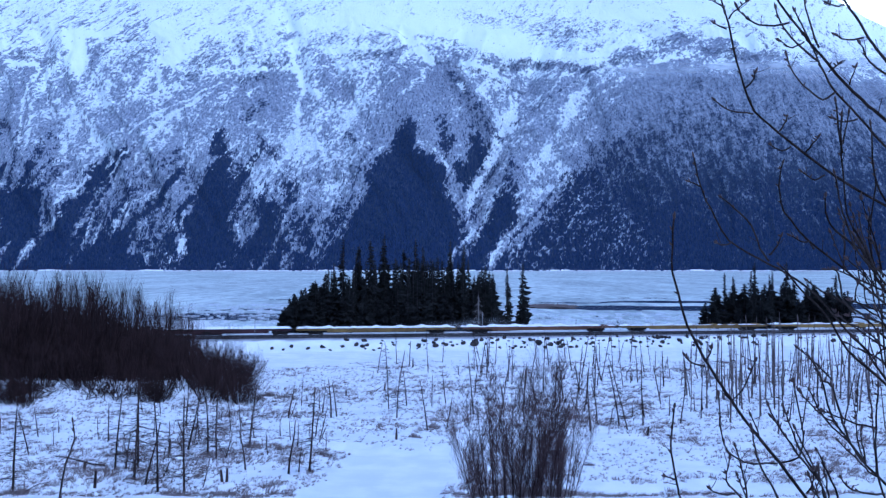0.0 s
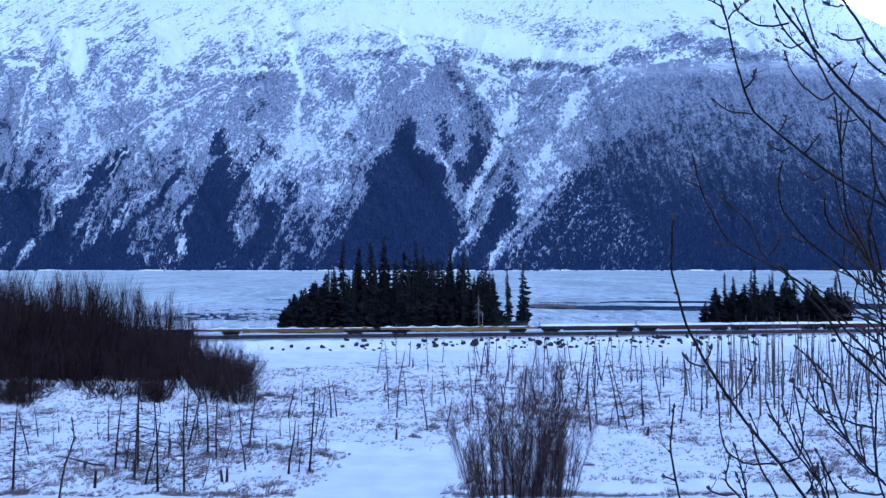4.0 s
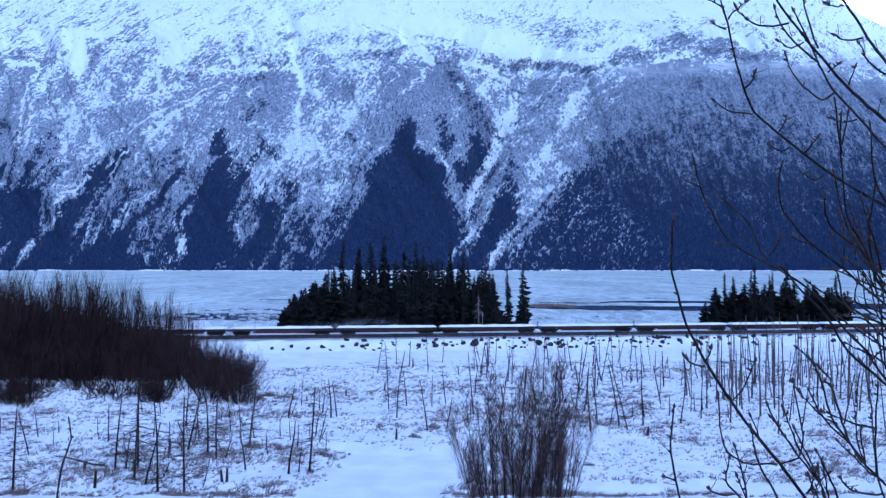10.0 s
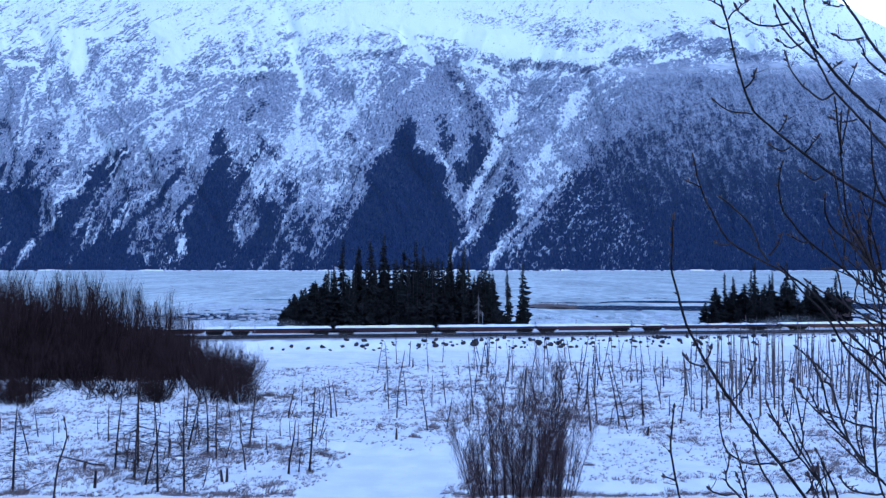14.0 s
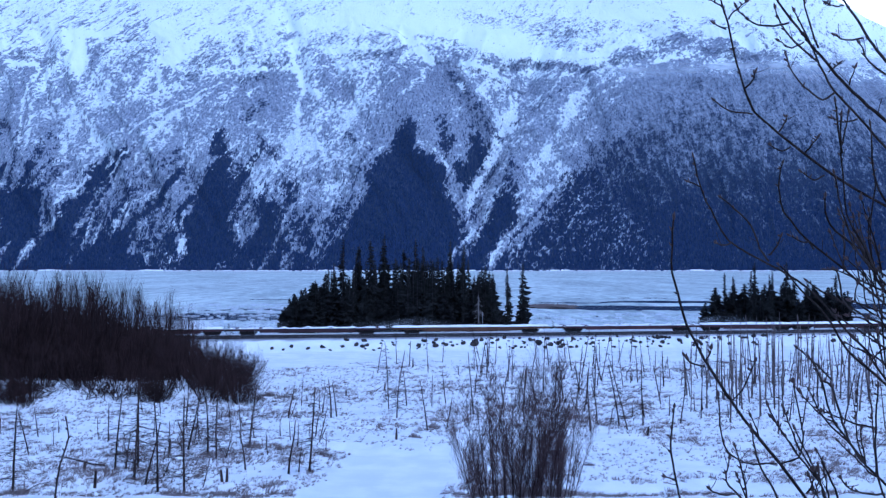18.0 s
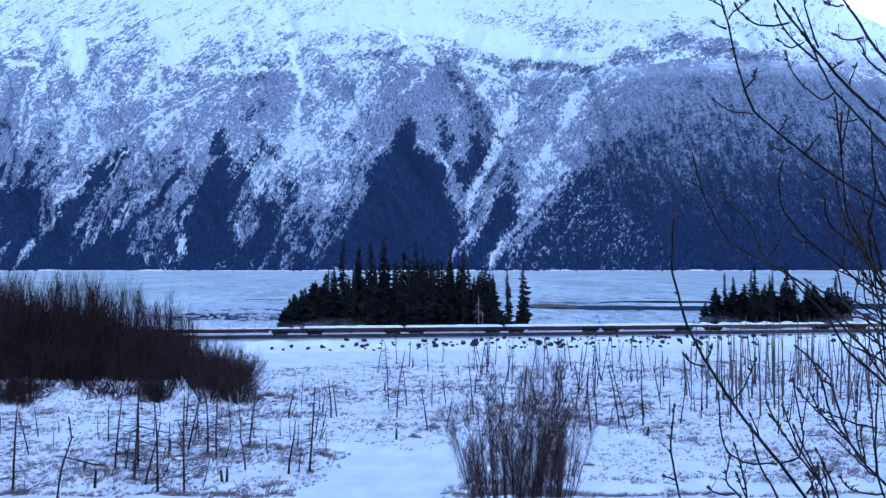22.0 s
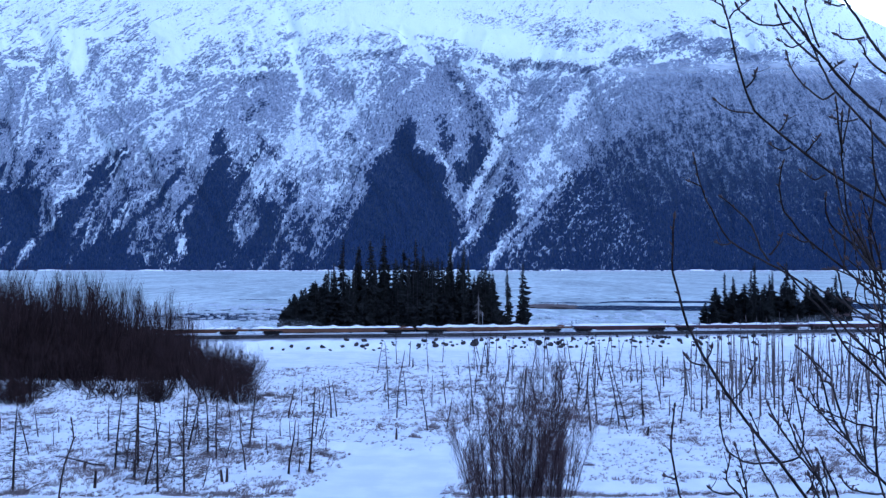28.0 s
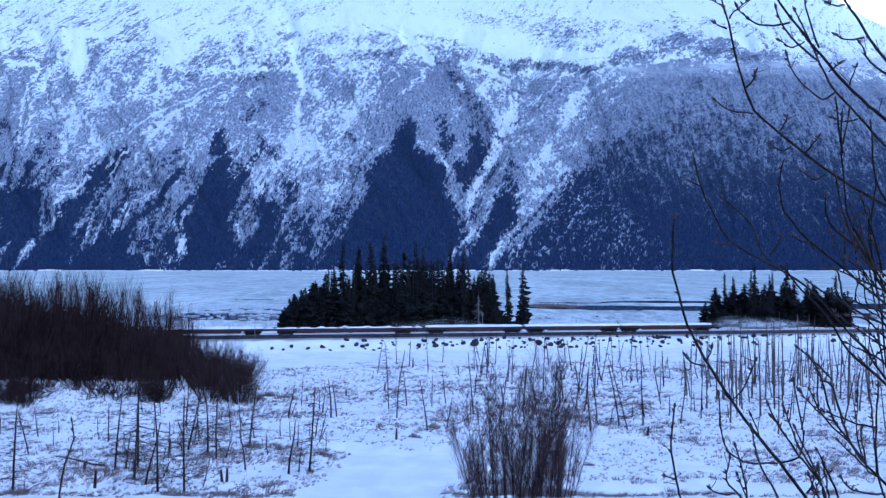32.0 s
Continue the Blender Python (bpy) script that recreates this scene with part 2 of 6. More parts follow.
def pool_at(x, y):
    wobble = (fractal(x * 0.45, y * 0.45, 71, 3) - 0.5) * 2.6
    inside = np.zeros_like(x)
    for x0, y0, x1, y1, r in POOLS:
        inside = np.maximum(inside, 1 - step(capsule(x, y, x0, y0, x1, y1) + wobble, r - 0.5, r + 0.5))
    return inside


def ground_z(x, y):
    d = off_track(x, y)
    near = np.interp(y, [0, 4, 14, 45, 62], [13.3, 13.3, 9.9, 3.7, 1.25])
    pool = pool_at(x, y)
    rough = (fractal(x * 0.3, y * 0.3, 5, 4) - 0.5) * 0.5 + (fractal(x * 1.7, y * 1.7, 9, 2) - 0.5) * 0.22
    z = near + rough * (1 - 0.92 * pool) - 0.22 * pool
    bank = step(-x / np.maximum(y, 1), 0.17, 0.25) * step(y, 97, 112) * (1 - step(y, 150, 165))
    z = z + bank * 1.1
    z = np.where(d > -17, z * (1 - step(d, -17, -13)) + (1.3 + rough * 0.3) * step(d, -17, -13), z)
    z = z + (3.0 - 1.3) * step(d, -13.2, -8.6)
    z = z + 0.2 * np.exp(-((d - 4.8) / 1.7) ** 2) * (0.75 + 0.5 * fractal(x * 0.25, y * 0.25, 35, 2))
    land = 7 + 17 * step(x, -36, -29) * (1 - step(x, 15, 22)) + 19 * step(x, 46, 54) * (1 - step(x, 82, 92)) + 50 * (1 - step(x, -52, -44))
    land = land + (fractal(x * 0.12, y * 0.12, 33, 3) - 0.5) * 5
    z = z * (1 - step(d - land, 0, 6)) + (-3.5) * step(d - land, 0, 6)
    return z


def ground_at(x, y):
    return float(ground_z(np.array([float(x)]), np.array([float(y)]))[0])


def build_ground():
    ys = np.concatenate([np.array([-400, -60, -20, -6]), np.arange(0, 44, 2.0), np.arange(44, 162, 0.5), np.arange(162, 212, 0.7), np.array([220, 240, 300, 600, 1500, 3000, 3400])])
    a = np.concatenate([np.array([-60.0, -8, -2, -1.0, -0.7]), np.linspace(-0.55, 0.55, 300), np.array([0.7, 1.0, 2, 8, 60])])
    y, fan = np.meshgrid(ys, a, indexing="ij")
    x = fan * np.maximum(y, 14.0)
    z = ground_z(x, y)
    me = sheet("ground", x, y, z, SNOW_GROUND)
    d = off_track(x, y)
    gravel = step(d + (fractal(x * 0.6, y * 0.6, 15, 3) - 0.5) * 1.6, -9.4, -8.4) * (1 - 0.35 * step(d, 0.8, 1.5)) * (1 - step(d, 4.5, 7.5))
    gravel = gravel * (1 - 0.75 * np.exp(-((d + 2.3) / 0.55) ** 2) - 0.4 * np.exp(-((d - 2.6) / 0.7) ** 2))
    tufted = (1 - pool_at(x, y)) * step(y, 56, 62) * (1 - step(d + (fractal(x * 0.1, y * 0.1, 17, 2) - 0.5) * 26, -38, -22)) * step(fractal(x * 0.07, y * 0.07, 19, 3), 0.28, 0.5)
    for key, value in (("gravel", gravel), ("tufted", tufted)):
        me.attributes.new(key, "FLOAT", "POINT").data.foreach_set("value", value.ravel().astype(np.float32))
    tagged(new("ground", me), "snow-covered marsh with sedge stubble and a gravel rail bed", "ground", kind="structure")


LEADS = ((-72, 300, -50, 300, 26, 1.0), (-70, 350, -45, 345, 12, 0.9), (-120, 480, -60, 470, 14, 0.5), (54, 364, 97, 358, 22, 1.4), (86, 425, 108, 422, 14, 1.3), (40, 415, 60, 412, 6, 0.8), (146, 385, 200, 375, 30, 1.4), (112, 310, 150, 300, 24, 1.0), (35, 480, 120, 470, 8, 0.5), (-220, 900, -60, 880, 16, 0.5), (-60, 420, 20, 410, 8, 0.4), (20, 290, 40, 300, 9, 0.5))


def build_water():
    ys = np.concatenate([np.array([150, 180, 200]), np.geomspace(210, 3300, 300)])
    a = np.linspace(-0.8, 0.8, 260)
    y, fan = np.meshgrid(ys, a, indexing="ij")
    x = fan * np.maximum(y, 300)
    z = (fractal(x * 0.05, y * 0.05, 41, 3) - 0.5) * 0.16
    me = sheet("water", x, y, z, SEA_ICE)
    lead = np.zeros_like(x)
    fray = (fractal(x * 0.06, y * 0.1, 43, 4) - 0.5) * 30
    for x0, y0, x1, y1, r, k in LEADS:
        lead = np.maximum(lead, k * (1 - step(capsule(x + fray, y + fray * 0.4, x0, y0, x1, y1), r * 0.5, r * 1.3)))
    me.attributes.new("lead", "FLOAT", "POINT").data.foreach_set("value", lead.ravel().astype(np.float32))
    tagged(new("water", me), "wide tidal inlet covered in drifting pale ice", "water", kind="structure")


STANDS_WEST = (
    (1, (-1420, 243), (-1344, 277), (-1261, 253), (-1225, 139), (-1247, 94), (-1286, 103), (-1304, 68), (-1338, 68)),
    (1, (-1115, 380), (-1073, 351), (-1071, 293), (-1109, 233), (-1122, 172), (-1137, 85), (-1153, 0), (-1223, 0), (-1198, 75), (-1170, 125), (-1149, 161), (-1153, 218), (-1141, 273), (-1141, 334)),
    (0.9, (-1109, 139), (-1088, 154), (-1092, 94), (-1100, 47), (-1105, 3), (-1141, 3)),
    (1, (-956, 143), (-985, 136), (-1006, 94), (-998, 51), (-1013, 0), (-923, 0), (-942, 68), (-945, 117)),
    (1, (-906, 139), (-868, 82), (-877, 56), (-901, 56), (-909, 103)),
)
STANDS_FOOT = (
    (1, (-845, 165), (-797, 61), (-770, 0), (-810, 0), (-823, 68)),
    (1, (-774, 269), (-762, 330), (-734, 372), (-694, 334), (-654, 263), (-635, 222), (-647, 176), (-632, 68), (-603, 0), (-765, 0), (-799, 158), (-784, 195), (-785, 237)),
    (0.9, (-760, 475), (-738, 464), (-701, 365), (-722, 342), (-759, 355), (-783, 441)),
)
STANDS_SLOPE = (
    (0.95, (-596, 289), (-561, 263), (-531, 214), (-506, 191), (-501, 125), (-525, 64), (-543, 0), (-580, 0), (-536, 68), (-563, 139), (-574, 233)),
    (0.8, (-510, 269), (-469, 281), (-448, 233), (-464, 154), (-489, 143)),
    (0.85, (-484, 125), (-448, 161), (-414, 147), (-451, 68), (-474, 3), (-511, 3)),
    (0.6, (-387, 103), (-345, 191), (-260, 230), (-320, 121), (-378, 34)),
)
SEAMS_WEST = (
    (-1397, 273, -1408, 415, 9.4, 0.9), (-1420, 243, -1386, 289, 10.9, 0.9), (-1327, 289, -1331, 459, 13.2, 0.9), (-1339, 334, -1335, 441, 11.4, 0.8), (-1557, 537, -1484, 473, 17.7, 0.8),
    (-1418, 402, -1432, 486, 9.7, 0.7), (-1304, 441, -1299, 498, 7.8, 0.6), (-1283, 334, -1286, 415, 7.6, 0.6), (-1178, 322, -1120, 368, 5.6, 0.8), (-910, 359, -837, 455, 7.6, 0.7),
    (-993, 243, -940, 273, 12.7, 0.7), (-903, 334, -840, 415, 5.7, 0.6), (-996, 334, -954, 393, 9.4, 0.5),
)
SEAMS_EAST = (
    (-680, 521, -624, 592, 20, 0.65), (-733, 680, -655, 705, 20.8, 0.6), (-716, 376, -670, 334, 7.5, 0.9), (-600, 408, -535, 365, 15.2, 0.7), (-622, 446, -575, 397, 11.5, 0.6),
    (-357, 464, -236, 397, 13.5, 0.6), (-269, 334, -223, 273, 14.8, 0.6), (33, 705, 135, 528, 18.3, 0.75), (135, 528, 193, 441, 13.7, 0.75), (408, 328, 299, 187, 4.4, 1),
    (299, 187, 196, 82, 4.2, 1), (192, 359, 105, 249, 5.5, 0.9), (218, 351, 239, 334, 11.2, 0.7), (237, 498, 399, 624, 5, 0.7), (399, 624, 559, 732, 5.2, 0.6),
)
VEINS_WEST = (
    (-1558, 826, -1492, 732, 5.3, 0.9), (-1492, 732, -1477, 605, 5.2, 0.9), (-1477, 605, -1416, 441, 4.9, 0.8), (-1378, 883, -1303, 654, 5.3, 0.8), (-1291, 568, -1266, 464, 5.9, 0.8),
    (-1252, 544, -1199, 491, 4.9, 0.9), (-1199, 491, -1167, 419, 4.8, 0.8), (-1289, 452, -1252, 397, 7.7, 0.8), (-1042, 758, -1023, 680, 6.3, 0.9), (-1023, 680, -974, 624, 5.1, 0.9),
    (-882, 617, -795, 680, 4.1, 0.8), (-797, 732, -578, 748, 5.3, 0.9), (-1057, 464, -985, 552, 3.9, 0.8), (-985, 552, -881, 609, 4, 0.8),
)
FLECKS_BROW = (
    (1142, 950, 1205, 909, 15.5, 0.9), (1205, 909, 1270, 813, 17.4, 1), (1270, 813, 1323, 780, 17.1, 0.8), (1463, 920, 1520, 818, 26.2, 0.9), (1515, 1010, 1538, 968, 11.3, 1),
    (1569, 968, 1596, 915, 8.9, 1), (1690, 932, 1726, 909, 17.7, 0.8), (896, 1001, 931, 962, 13.5, 0.8), (1029, 992, 1041, 971, 13.5, 0.9), (373, 980, 479, 926, 33.5, 0.9),
    (453, 986, 509, 903, 26.7, 0.9), (105, 1047, 150, 1016, 27.4, 0.8), (278, 1063, 363, 986, 22.8, 0.7), (563, 897, 622, 986, 17.8, 0.8),
)
RIDGE = (
    (-242, 962, -136, 880, 4.9, 1), (-129, 826, -78, 846, 6.5, 0.9), (-78, 846, -19, 774, 6.4, 1.1), (-19, 774, 159, 708, 5.1, 1.1), (159, 708, 289, 649, 4.6, 1.1),
    (-19, 758, 34, 726, 8.4, 0.8), (289, 649, 451, 711, 4.1, 0.6), (479, 764, 588, 780, 5.3, 0.8),
)
CHUTE = (
    (344, 393, 384, 334, 30.1, 0.9), (291, 334, 333, 293, 29.6, 0.7), (278, 230, 306, 257, 19.9, 0.9), (249, 167, 274, 191, 14.2, 0.9), (210, 117, 163, 54, 10.3, 0.9),
    (163, 54, 134, 13, 8.4, 0.8), (451, 408, 509, 475, 30.9, 0.5), (424, 498, 498, 605, 27.9, 0.4),
)
VEINS_MIDDLE = (
    (-568, 903, -563, 785, 8.7, 1.1), (-563, 785, -515, 693, 7.4, 1.1), (-515, 693, -467, 639, 6.2, 0.9), (-558, 780, -596, 726, 6.3, 0.9), (-507, 693, -507, 556, 6.1, 0.9),
    (-507, 556, -486, 482, 5.9, 0.9), (-486, 482, -509, 365, 7.7, 0.8), (-1187, 397, -1093, 468, 3.8, 0.7), (268, 642, 251, 498, 6, 0.9), (135, 642, 236, 475, 8, 0.7),
    (172, 475, 191, 415, 7.7, 0.9),
)
STANDS_MIDDLE = (
    (1, (-241, 323), (-214, 358), (-158, 422), (-134, 512), (-94, 477), (-79, 407), (-35, 379), (2, 348), (20, 303), (20, 248), (54, 172), (69, 84), (26, 33), (18, 4), (-389, 4), (-297, 136), (-241, 238)),
    (0.85, (-8, 535), (30, 422), (15, 327), (-26, 386)),
)
STANDS_RAVINE = (
    (0.9, (98, 489), (143, 422), (155, 358), (117, 327), (85, 244), (51, 291), (33, 348), (82, 394)),
    (1, (155, 229), (189, 261), (232, 219), (233, 145), (188, 115), (134, 46), (107, 4), (34, 4), (90, 84), (134, 145)),
    (0.75, (204, 352), (231, 291), (240, 229), (189, 252)),
    (0.8, (415, 321), (486, 327), (565, 267), (676, 136), (839, 4), (143, 4), (255, 110), (344, 213)),
)
STANDS_RIM = (
    (0.85, (-8, 753), (79, 680), (155, 544), (209, 450), (168, 411), (109, 473), (48, 575), (2, 675)),
    (0.5, (-203, 824), (-87, 840), (-4, 748), (32, 605), (-48, 556), (-173, 654)),
)
STANDS_BROW = (
    (0.55, (456, 748), (589, 785), (681, 821), (820, 863), (914, 891), (991, 852), (1105, 869), (1195, 813), (1247, 764), (1151, 742), (873, 726), (452, 716)),
    (0.5, (213, 737), (259, 791), (340, 813), (409, 796), (457, 753), (422, 732), (330, 753), (254, 721)),
)
STANDS_THIN = (
    (0.45, (-261, 644), (-178, 801), (-83, 823), (-13, 760), (33, 669), (95, 570), (148, 444), (117, 327), (38, 287), (-26, 348), (-157, 390), (-272, 433)),
    (0.45, (-1532, 535), (-1472, 512), (-1407, 411), (-1408, 317), (-1422, 307)),
    (0.6, (-1345, 519), (-1294, 489), (-1295, 327), (-1336, 317)),
    (0.32, (397, 348), (421, 455), (516, 631), (587, 695), (570, 386)),
    (0.42, (-737, 695), (-640, 726), (-583, 695), (-693, 631), (-763, 631)),
    (0.45, (-719, 570), (-641, 594), (-610, 535), (-689, 523)),
    (0.42, (-456, 669), (-294, 682), (-288, 607), (-395, 582)),
    (0.3, (-475, 229), (-222, 267), (-364, 4), (-454, 4)),
)
FLECKS_WEST = (
    (-1737, 1052, -1254, 1036, 59, 0.45), (-1583, 815, -1473, 857, 37, 0.7), (-1275, 787, -1055, 829, 41, 0.6), (-873, 871, -905, 707, 37, 0.8), (-802, 843, -595, 760, 41, 0.7),
    (-720, 760, -660, 774, 17, 0.9), (-488, 900, -179, 829, 41, 0.75), (-388, 787, -199, 801, 26, 0.9), (-1096, 1036, -593, 1005, 48, 0.3), (-1560, 787, -1427, 774, 18, 0.9),
    (-1263, 871, -1159, 886, 22, 0.8),
)
FLECKS_EAST = (
    (-96, 891, 34, 857, 13, 0.85), (34, 857, 179, 742, 17, 0.85), (105, 1052, 216, 1020, 30, 0.8), (265, 1068, 368, 959, 33, 0.75), (387, 929, 538, 915, 30, 0.9),
    (376, 1036, 678, 959, 48, 0.7), (221, 747, 329, 787, 22, 1), (329, 787, 469, 734, 22, 0.95), (509, 721, 775, 801, 17, 1.1), (785, 843, 970, 891, 22, 0.9),
    (692, 915, 926, 974, 26, 0.6),
)
FLECKS_FAR = (
    (966, 801, 1128, 779, 22, 1), (1178, 929, 1211, 774, 26, 0.8), (1217, 734, 1285, 747, 22, 0.7), (900, 1052, 975, 990, 15, 0.5), (1414, 915, 1463, 774, 30, 0.6),
    (1418, 669, 1545, 594, 26, 0.5), (-296, 944, -182, 880, 5, 1), (-62, 829, -19, 760, 6, 1.2), (-19, 755, 295, 644, 6, 1.15), (-8, 752, 136, 715, 6, 1.1),
)
SNOWFIELDS = (
    (-325, 1020, 250, 857, 63, 1), (207, 857, 578, 760, 26, 0.9), (-184, 915, -50, 774, 18, 0.9), (75, 747, 237, 674, 18, 0.9), (620, 1005, 1055, 1036, 48, 0.7),
    (808, 944, 582, 787, 13, 0.8), (832, 774, 763, 747, 9, 0.8), (1020, 915, 1166, 829, 22, 0.8), (1217, 915, 1337, 774, 33, 0.8), (-588, 974, -323, 1005, 30, 0.8),
    (-1516, 760, -1603, 768, 13, 0.9), (-1432, 915, -1343, 747, 26, 0.9), (-1090, 944, -1000, 787, 37, 1),
)
SNOWFIELDS_LOW = (
    (-414, 829, -287, 843, 18, 0.8), (-768, 787, -834, 886, 18, 0.6), (-1278, 915, -1447, 900, 18, 0.6), (-579, 857, -546, 721, 9, 1), (-536, 721, -495, 631, 7, 0.9),
    (-683, 734, -582, 747, 7, 0.9), (-1360, 843, -1317, 760, 9, 0.9), (244, 631, 247, 489, 6, 0.9), (203, 466, 235, 512, 15, 0.7), (183, 455, 140, 348, 13, 0.7),
    (72, 631, 57, 656, 9, 0.9),
)
GULLIES = (
    (189, 407, 119, 287, 7, 0.8), (119, 287, 90, 238, 15, 0.9), (90, 238, 76, 163, 9, 0.9), (76, 163, 91, 110, 7, 0.9), (91, 110, 40, 67, 7, 0.9),
    (40, 67, 18, 8, 7, 0.8), (-73, 422, -7, 358, 15, 0.8), (-7, 358, 25, 307, 7, 0.7), (58, 400, 66, 358, 15, 0.7), (19, 210, 37, 229, 11, 0.5),
    (126, 238, 194, 327, 9, 0.5), (131, 163, 162, 257, 13, 0.5), (-485, 400, -416, 379, 41, 0.5),
)
GULLIES_WEST = (
    (-1373, 379, -1427, 570, 7, 0.8), (-1431, 570, -1469, 774, 6, 0.7), (-1256, 411, -1244, 523, 7, 0.8), (-1205, 523, -1126, 390, 6, 0.8), (-1123, 238, -1037, 400, 6, 0.7),
    (-991, 433, -942, 523, 6, 0.7), (-1019, 348, -958, 512, 5, 0.7), (-946, 535, -807, 644, 6, 0.8), (-1022, 721, -1015, 631, 9, 0.9), (-1199, 210, -1081, 369, 6, 0.5),
    (-1199, 127, -1166, 172, 11, 0.7), (-1037, 84, -997, 136, 20, 0.6), (-1247, 84, -1261, 8, 13, 0.6),
)
GULLIES_LOW = (
    (-803, 172, -761, 17, 7, 0.6), (-832, 154, -789, 67, 11, 0.5), (-630, 136, -605, 101, 9, 0.7), (-589, 67, -565, 17, 9, 0.6), (-856, 67, -824, 17, 18, 0.35),
    (-462, 101, -423, 67, 17, 0.5), (-633, 348, -574, 238, 17, 0.5), (-414, 238, -326, 238, 37, 0.35), (-897, 67, -873, 17, 7, 0.6), (367, 327, 247, 210, 41, 0.5),
    (287, 172, 212, 101, 30, 0.5), (203, 92, 141, 25, 18, 0.55), (217, 58, 190, 17, 11, 0.5), (372, 369, 297, 358, 22, 0.5),
)


def frayed(x, z, most):
    """Coordinates shaken at three sizes, most along the slant of the gullies."""
    slant = (turned_noise((x - 0.6 * z) * 0.05, z * 0.014, 57, 4, 0.7) - 0.5) * 2.6 * most
    small = (turned_noise(x * 0.11, z * 0.11, 52, 3, 0.8) - 0.5) * (min(12, 2 * most) + 0.5 * most)
    tiny = (turned_noise(x * 0.13, z * 0.13, 53, 3, 0.8) - 0.5) * (min(12, 2 * most) + 0.5 * most)
    return x + (turned_noise(x * 0.03, z * 0.03, 51, 4, 0.7) - 0.5) * most + 0.6 * slant + small, z + slant + tiny


def cover_of(x, z, lists, most=24.0):
    """How far each place lies inside the capsules of the lists."""
    amount = np.zeros_like(x)
    fx, fz = frayed(x, z, most)
    for rows in lists:
        for x0, z0, x1, z1, r, k in rows:
            amount = np.maximum(amount, k * (1 - step(capsule(fx, fz, x0, z0, x1, z1), r * 0.5, r * 1.5)))
    return amount


def stands_of(x, z, lists, most=34.0, soft=9.0):
    """How far each place lies inside the many-sided stands of the lists."""
    amount = np.zeros_like(x)
    fx, fz = frayed(x, z, most)
    for rows in lists:
        for k, *corners in rows:
            inside, far = np.zeros(x.shape, bool), np.full(x.shape, 1e9)
            for (x0, z0), (x1, z1) in zip(corners, corners[1:] + corners[:1]):
                far = np.minimum(far, capsule(fx, fz, x0, z0, x1, z1))
                if z0 != z1:
                    inside ^= ((z0 > fz) != (z1 > fz)) & (fx < x0 + (fz - z0) / (z1 - z0) * (x1 - x0))
            amount = np.maximum(amount, k * step(np.where(inside, far, -far), -soft, soft))
    return amount


def standard(a):
    return (a - a.mean()) / a.std()


def turned_noise(x, y, seed, octaves, gain=0.6):
    """Fractal noise whose octaves are turned against one another."""
    total, norm = np.zeros_like(x), 0.0
    for k in range(octaves):
        c, n = math.cos(0.9 + 1.3 * k), math.sin(0.9 + 1.3 * k)
        total = total + gain ** k * lattice((x * c - y * n) * 2.03 ** k + 17.3 * k, (x * n + y * c) * 2.03 ** k + 9.1 * k, seed + k)
        norm += gain ** k
    return total / norm


def veins(x, y, seed, octaves):
    total = np.zeros_like(x)
    for k in range(octaves):
        total = total + 0.6 ** k * (1 - np.abs(2 * lattice(x * 2.1 ** k + 31 * k, y * 1.7 ** k, seed + k) - 1)) ** 4
    return standard(total)


def lace(x, y, seed, octaves, gain=0.65):
    """A net of thin bright lines: ridges of turned noise."""
    total = np.zeros_like(x)
    for k in range(octaves):
        c, n = math.cos(0.4 + 1.7 * k), math.sin(0.4 + 1.7 * k)
        total = total + gain ** k * (1 - np.abs(2 * lattice((x * c - y * n) * 2.0 ** k + 13 * k, (x * n + y * c) * 2.0 ** k, seed + k) - 1)) ** 2
    return standard(total)


